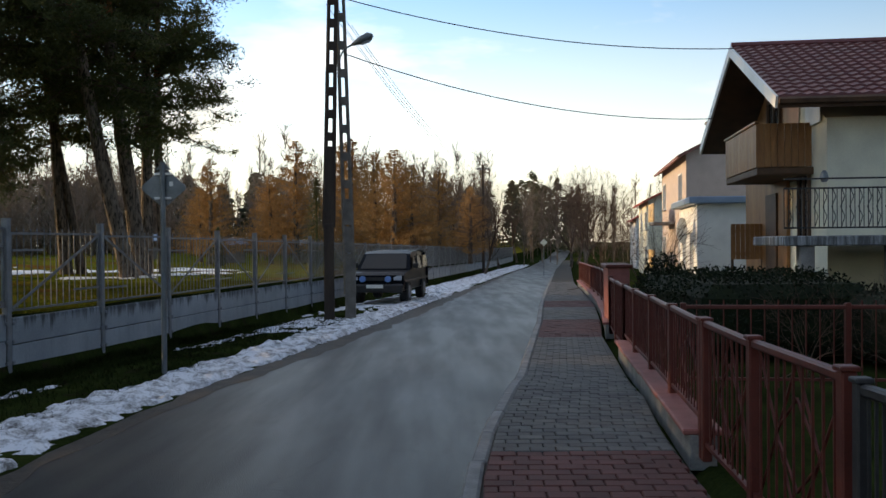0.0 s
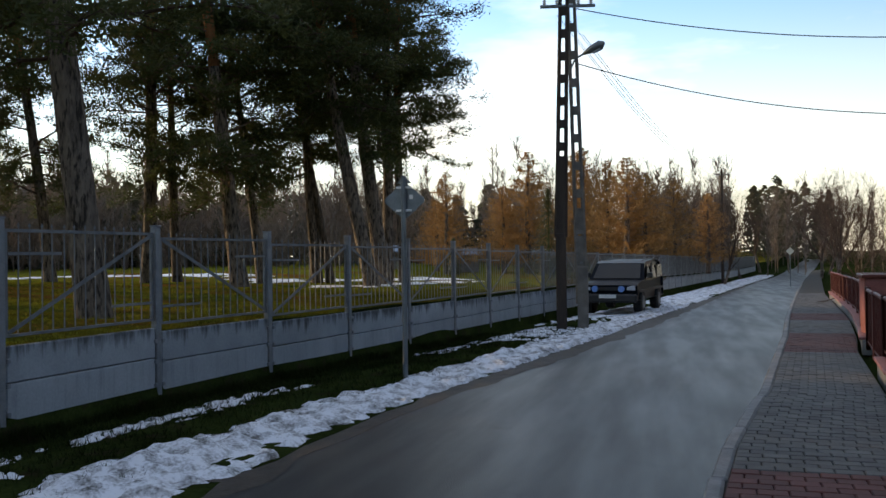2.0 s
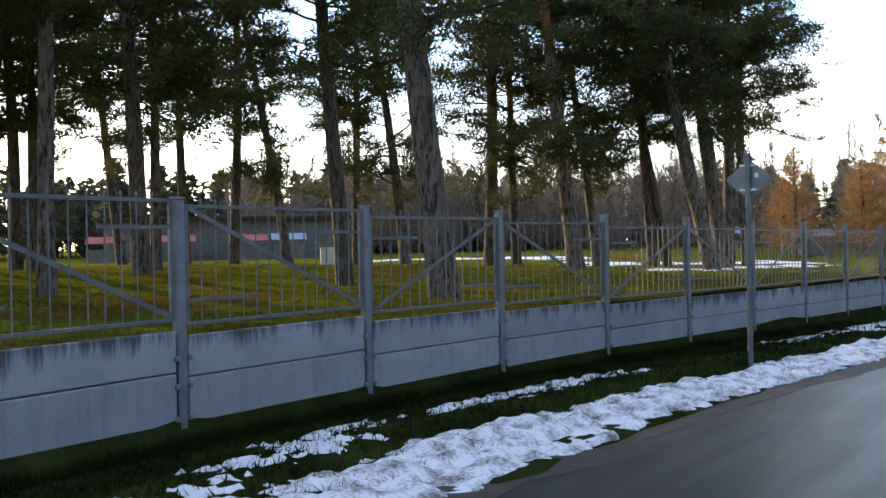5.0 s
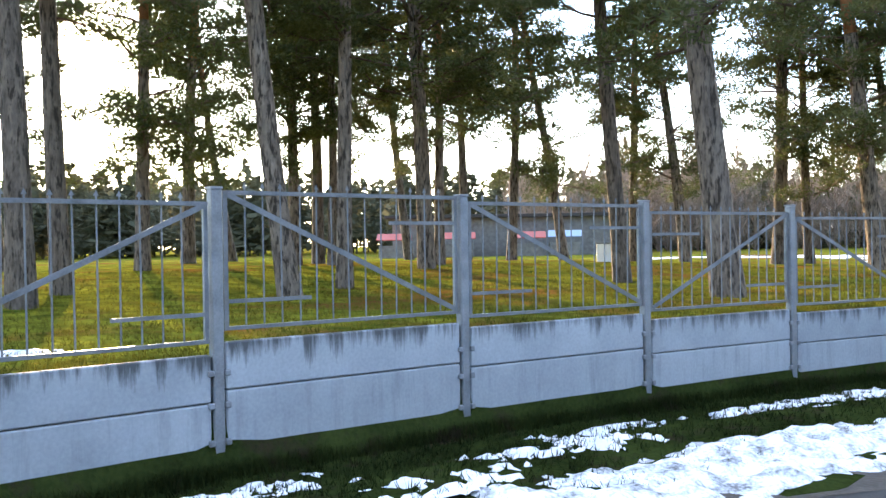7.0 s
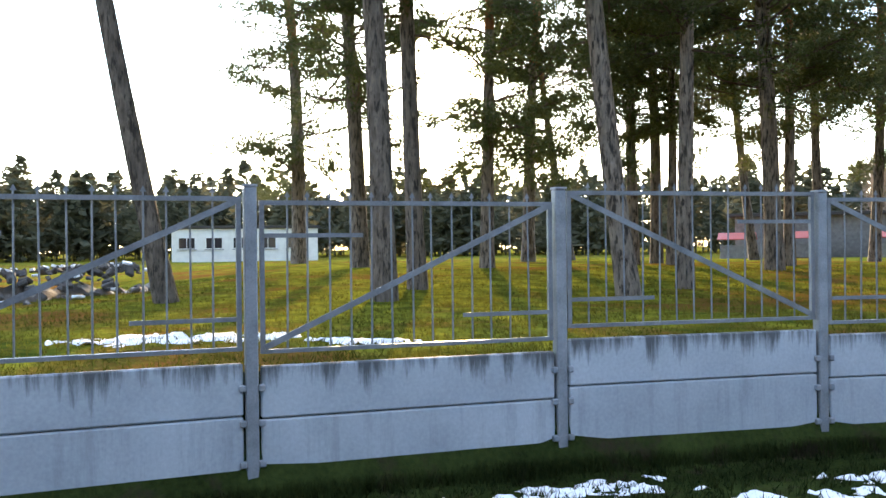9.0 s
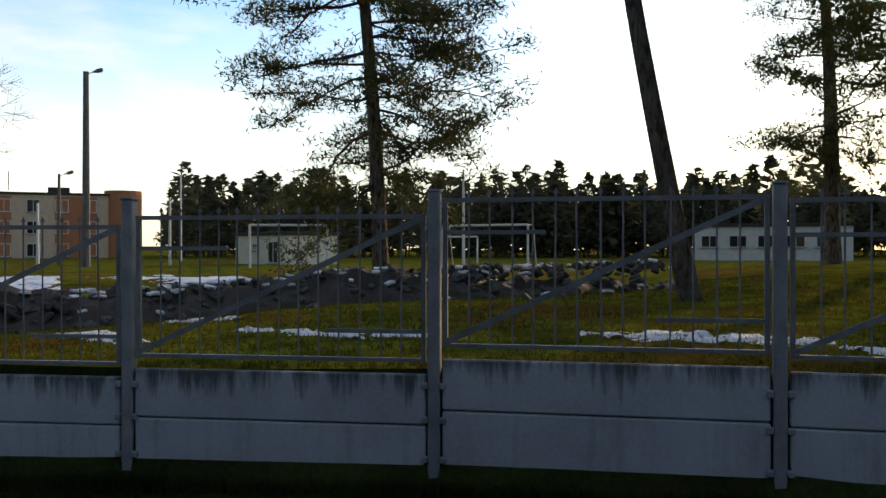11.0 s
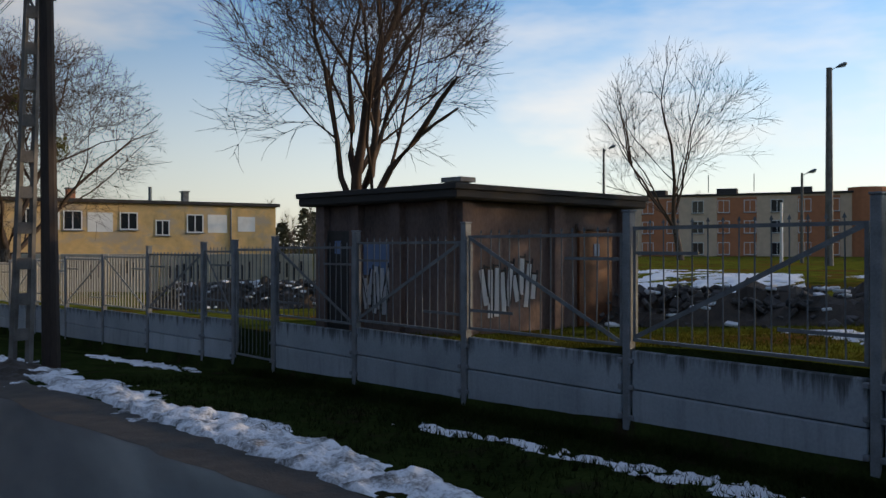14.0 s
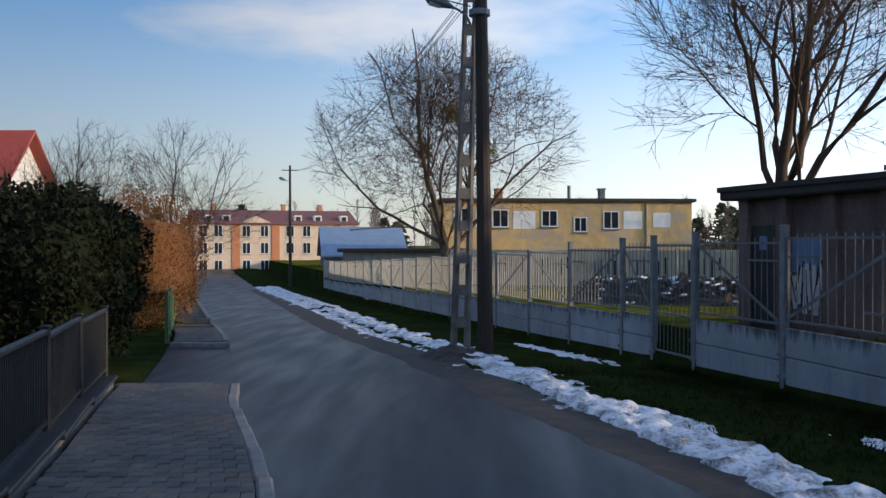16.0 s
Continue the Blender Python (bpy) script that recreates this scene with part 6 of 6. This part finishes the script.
rnd = random.Random(77)
con, bar_wood = Shape(), Shape()
for k in range(640):
    b = radians(rnd.uniform(34, 126))
    d = rnd.uniform(95, 150)
    x, y = -math.sin(b) * d, math.cos(b) * d
    far_conifer(con, x, y, 0.3, rnd.uniform(6.5, 11.0) * (0.8 + 0.2 * d / 100), rnd.uniform(2.0, 3.2), rnd, 230)
for k in range(60):
    b = radians(rnd.uniform(-9, 3))
    d = rnd.uniform(150, 210)
    far_conifer(con, -math.sin(b) * d, math.cos(b) * d, -1.5, rnd.uniform(11, 16), 3, rnd, 380)
for k in range(34):
    b = radians(rnd.uniform(155, 215))
    d = rnd.uniform(128, 150)
    far_conifer(con, -math.sin(b) * d, math.cos(b) * d, -2.0, rnd.uniform(7, 10), 3.2, rnd, 420)
for k in range(150):
    b = radians(rnd.uniform(9, 44))
    d = rnd.uniform(92, 125)
    far_conifer(con, -math.sin(b) * d, math.cos(b) * d, -0.6, rnd.uniform(7.0, 10.0), rnd.uniform(2.2, 3.2), rnd, 190)
for k in range(430):
    b = radians(rnd.uniform(-3, 50))
    d = rnd.uniform(72, 115)
    far_bare(bar_wood, -math.sin(b) * d, math.cos(b) * d, -0.4, rnd.uniform(7, 12), 3.0, rnd)
for k in range(70):
    b = radians(rnd.uniform(-25, -5))
    d = rnd.uniform(95, 150)
    far_bare(bar_wood, -math.sin(b) * d, math.cos(b) * d, -1.0, rnd.uniform(8, 11), 2.4, rnd)
for k in range(170):
    b = radians(rnd.uniform(138, 215))
    d = rnd.uniform(124, 150) if b > radians(158) else rnd.uniform(108, 135)
    far_bare(bar_wood, -math.sin(b) * d, math.cos(b) * d, -1.6, rnd.uniform(7, 10.5), 2.4, rnd)
tagged(part("conifer_wood", con.mesh("conifer_wood", HAZE_NEEDLE, False, False), None), "conifer wood beyond the field, colour paled for haze", "wood", kind="stuff")
tagged(part("bare_wood", bar_wood.mesh("bare_wood", HAZE_TWIG, False, False), None), "bare grey-brown wood in the distance, colour paled for haze", "wood", kind="stuff")
for x, y, h in ((-6.4, 44.6, 4.4), (-12, 47, 2.0), (-15.5, 45, 2.3), (-30, 33, 2.4), (-27, 36, 2.2), (3, 90, 6.0)):
    s = Shape()
    rr = random.Random(int(h * 100))
    s.tube([(0, 0, -0.1), (0, 0, h)], [0.09, 0.01], 5, False)
    for _ in range(int(700 * h)):
        q = rr.random() ** 1.3
        r = (1 - q) * h * 0.3 * rr.uniform(0.3, 1)
        a = rr.uniform(0, 6.3)
        p = Vector((math.cos(a) * r, math.sin(a) * r, 0.15 + q * h))
        d = Vector((math.cos(a) * 0.2, math.sin(a) * 0.2, -0.04 + rr.gauss(0, 0.05)))
        c = Vector((-math.sin(a), math.cos(a), 0)) * 0.03
        k = len(s.v)
        s.v += [tuple(p - c), tuple(p + c), tuple(p + d)]
        s.f.append((k, k + 1, k + 2))
        s.s.append(0)
    t = thing("spruce_tree", "young dark green spruce in the park", "tree", (x, y, park_z(x, y) if x < 0 else street_z(y)))
    part("crown", s.mesh("crown", NEEDLE, False, False), None, t)


# ---- garden fences on the pavement side ----
def iron_fence(y0, y1, u, top, mat, label, base=None, diamonds=True, bay=1.75, posts_w=0.07, cap=RED_CAP):
    f = thing("iron_fence", label, "fence")
    n = max(1, round((y1 - y0) / bay))
    at = lambda y: Vector((fence_x(y) + u(y), y, street_z(y) + 0.06))
    one = Shape().box((0, 0, 0.5), (0.012, 0.012, 1.0)).mesh("bar", mat)
    for k in range(n + 1):
        y = y0 + (y1 - y0) * k / n
        p = at(y)
        ob = part("post", Shape().box((0, 0, top / 2), (posts_w, posts_w, top), 0, 0.008), mat, f)
        ob.matrix_basis = Matrix.Translation(p)
        part("post_cap", Shape().box((0, 0, top + 0.01), (posts_w + 0.02, posts_w + 0.02, 0.025), 0, 0.006), mat, ob)
        if k == n:
            break
        q = at(y0 + (y1 - y0) * (k + 1) / n)
        run = math.hypot(q.x - p.x, q.y - p.y)
        low = 0.12 + (base or 0)
        m = Matrix.Translation(p) @ Matrix.Rotation(math.atan2(q.y - p.y, q.x - p.x), 4, "Z")
        s = Shape()
        s.box((run / 2, 0, top - 0.03), (run - posts_w, 0.055, 0.05), 0, 0.012)
        s.box((run / 2, 0, low), (run - posts_w, 0.035, 0.03))
        if diamonds:
            h = top - 0.05 - low
            for a, b in (((0.05, low), (run / 2, top - 0.05)), ((run / 2, top - 0.05), (run - 0.05, low)), ((0.05, top - 0.05), (run / 2, low)), ((run / 2, low), (run - 0.05, top - 0.05)),
                         ((run * .25, low + h / 2), (run / 2, low + h * .78)), ((run / 2, low + h * .78), (run * .75, low + h / 2)), ((run * .75, low + h / 2), (run / 2, low + h * .22)), ((run / 2, low + h * .22), (run * .25, low + h / 2))):
                s.tube([(a[0], -0.018, a[1]), (b[0], -0.018, b[1])], 0.009, 4)
        panel = part("railing_panel", s, mat, f)
        panel.matrix_basis = m
        c = max(6, int(run / (0.13 if diamonds else 0.06)))
        for j in range(1, c):
            ob = part("bar", one, None, panel)
            ob.matrix_basis = pose(run * j / c, 0.0, low) @ Matrix.Diagonal((1, 1, top - 0.04 - low, 1))
        if base:
            bs = part("base_wall", Shape().box((run / 2, 0, base / 2 - 0.05), (run, 0.2, base + 0.1), 0, 0.01), KERB, f)
            bs.matrix_basis = m
            cp = part("cap_tile", Shape().box((run / 2, 0, base + 0.02), (run, 0.3, 0.045), 0, 0.012), cap, bs)
    return f


fence_u = lambda y: walk_edge(y) + 0.16
iron_fence(3.9, 6.5, fence_u, 1.03, RED_IRON, "red-brown iron fence gate with diamond bars", None, True, 1.5)
iron_fence(6.6, 13.0, fence_u, 1.03, RED_IRON, "red-brown iron fence with diamond bars on a capped base", 0.17)
iron_fence(13.0, 16.4, fence_u, 1.03, RED_IRON, "red-brown iron fence gate with diamond bars", None)
iron_fence(16.4, 40, fence_u, 1.05, RED_IRON, "red-brown iron fence with diamond bars on a capped base", 0.17, True, 2.4)
iron_fence(-11.2, 3.75, lambda y: walk_edge(y) + 0.16, 1.0, BLACK_IRON, "black iron garden fence along the pavement", 0.1, False, 1.9, 0.06, BLACK_IRON)
iron_fence(-27.5, -17.6, lambda y: 8.75 - 0.02 * (y + 17), 1.0, GREEN_PAINT, "green slatted garden fence", None, False, 1.9, 0.07, KERB)
for y in (17.4, 19.0):
    g = thing("gate_pillar", "red brick gate pillar with a flat cap", "pillar", (fence_x(y) + walk_edge(y) + 0.3, y, street_z(y)))
    part("pillar_shaft", Shape().box((0, 0, 0.62), (0.42, 0.42, 1.3), 0, 0.01), RED_CAP, g)
    part("pillar_cap", Shape().box((0, 0, 1.3), (0.52, 0.52, 0.07), 0, 0.02), RED_IRON, g)
cross = thing("iron_fence", "red iron fence between two front gardens", "fence")
for k in range(6):
    x = 2.6 + k * 1.7
    y = 9.7 - k * 0.22
    part("post", Shape().box((x, y, street_z(y) + 0.5), (0.06, 0.06, 1.05), 0, 0.006), RED_IRON, cross)
    p = part("railing_panel", Shape().box((x + 0.85, y - 0.11, street_z(y) + 0.98), (1.7, 0.05, 0.045), -0.13, 0.008).box((x + 0.85, y - 0.11, street_z(y) + 0.2), (1.7, 0.035, 0.03), -0.13), RED_IRON, cross)
    for j in range(1, 12):
        part("bar", Shape().box((x + j * 0.142, y - j * 0.018, street_z(y) + 0.58), (0.012, 0.012, 0.95)), RED_IRON, p)

dish = thing("satellite_dish", "white satellite dish on the outbuilding wall", "satellite dish", (8.3, 31.2, street_z(31) + 2.3), 0.9)
part("dish_bowl", Shape().tube([(0, 0, 0), (0, -0.06, 0), (0, -0.14, 0)], [0.1, 0.34, 0.46], 18), WHITE_FRAME, dish)
part("dish_arm", Shape().tube([(0, 0, -0.2), (0, -0.5, -0.1)], 0.015, 5), STEEL, dish)

# small warning sign far down the pavement
ws = thing("road_sign", "small yellow diamond sign far down the pavement", "road sign", (6.6, 58, street_z(58)))
part("post", Shape().tube([(0, 0, 0), (0, 0, 2.3)], 0.03, 6), STEEL, ws)
part("sign_plate", Shape().box(None, (0.34, 0.02, 0.34), m=Matrix.Translation((0, -0.04, 2.2)) @ Matrix.Rotation(math.pi / 4, 4, "Y")), CREAM, ws)

# ---- grass: blades on the verge and through the park ----
def blades(name, n, spot, h0, h1, mat, label, seed):
    rnd = random.Random(seed)
    s = Shape()
    for _ in range(n):
        x, y, z = spot(rnd)
        for _ in range(3):
            h = rnd.uniform(h0, h1)
            a = rnd.uniform(0, 6.3)
            w = Vector((math.cos(a), math.sin(a), 0)) * 0.007
            tip = Vector((x + rnd.gauss(0, 0.03), y + rnd.gauss(0, 0.03), z + h))
            b = Vector((x + rnd.gauss(0, 0.02), y + rnd.gauss(0, 0.02), z - 0.01))
            k = len(s.v)
            s.v += [tuple(b - w), tuple(b + w), tuple(tip)]
            s.f.append((k, k + 1, k + 2))
            s.s.append(0)
    tagged(part(name, s.mesh(name, mat, False, False), None), label, "grass", kind="stuff")


def verge_spot(rnd):
    y = rnd.uniform(-14, 22)
    u = 0.08 + 2.9 * rnd.random() ** 1.7
    x = fence_x(y) + u
    return x, y, ground_z(x, y)


def foot_spot(rnd):
    y = rnd.gauss(round(rnd.uniform(-6, 8)) * 2.5 + 0.1, 0.35) if rnd.random() < 0.4 else rnd.uniform(-15, 20)
    x = fence_x(y) + 0.06 + abs(rnd.gauss(0, 0.09))
    return x, y, ground_z(x, y)


def park_spot(rnd):
    y = rnd.uniform(-13, 26)
    x = fence_x(y) - 0.1 - 16 * rnd.random() ** 1.6
    return x, y, park_z(x, y)


blades("verge_grass", 17000, verge_spot, 0.03, 0.09, GRASS_SHADED, "short grass of the verge, colour darkened for shade", 1)
blades("foot_grass", 9000, foot_spot, 0.06, 0.17, GRASS_SHADED, "taller grass at the foot of the wall", 2)
blades("park_grass", 42000, park_spot, 0.02, 0.075, TURF_BLADE, "mossy winter grass under the pines", 3)

# ---- side street and pavements last ----
strip("side_road", 0, 0, -17.9, -11.3, ASPHALT, -0.035, "asphalt mouth of a side road", "road", 6, 0.6, edge=lambda y: (kerb_u(y) - 0.3, 24))
paved(-1.5, 120, kerb_u, walk_edge, (4.6, 10.0), ((4.6, 6.7), (15.6, 19.6), (24, 27)))
paved(-11.4, -1.5, kerb_u, walk_edge, (-9.2, -4.0))
paved(-23.5, -17.8, kerb_u, lambda y: kerb_u(y) + 1.1, (-1, -1))
paved(-40, -26.5, kerb_u, lambda y: kerb_u(y) + 1.2, (-1, -1))
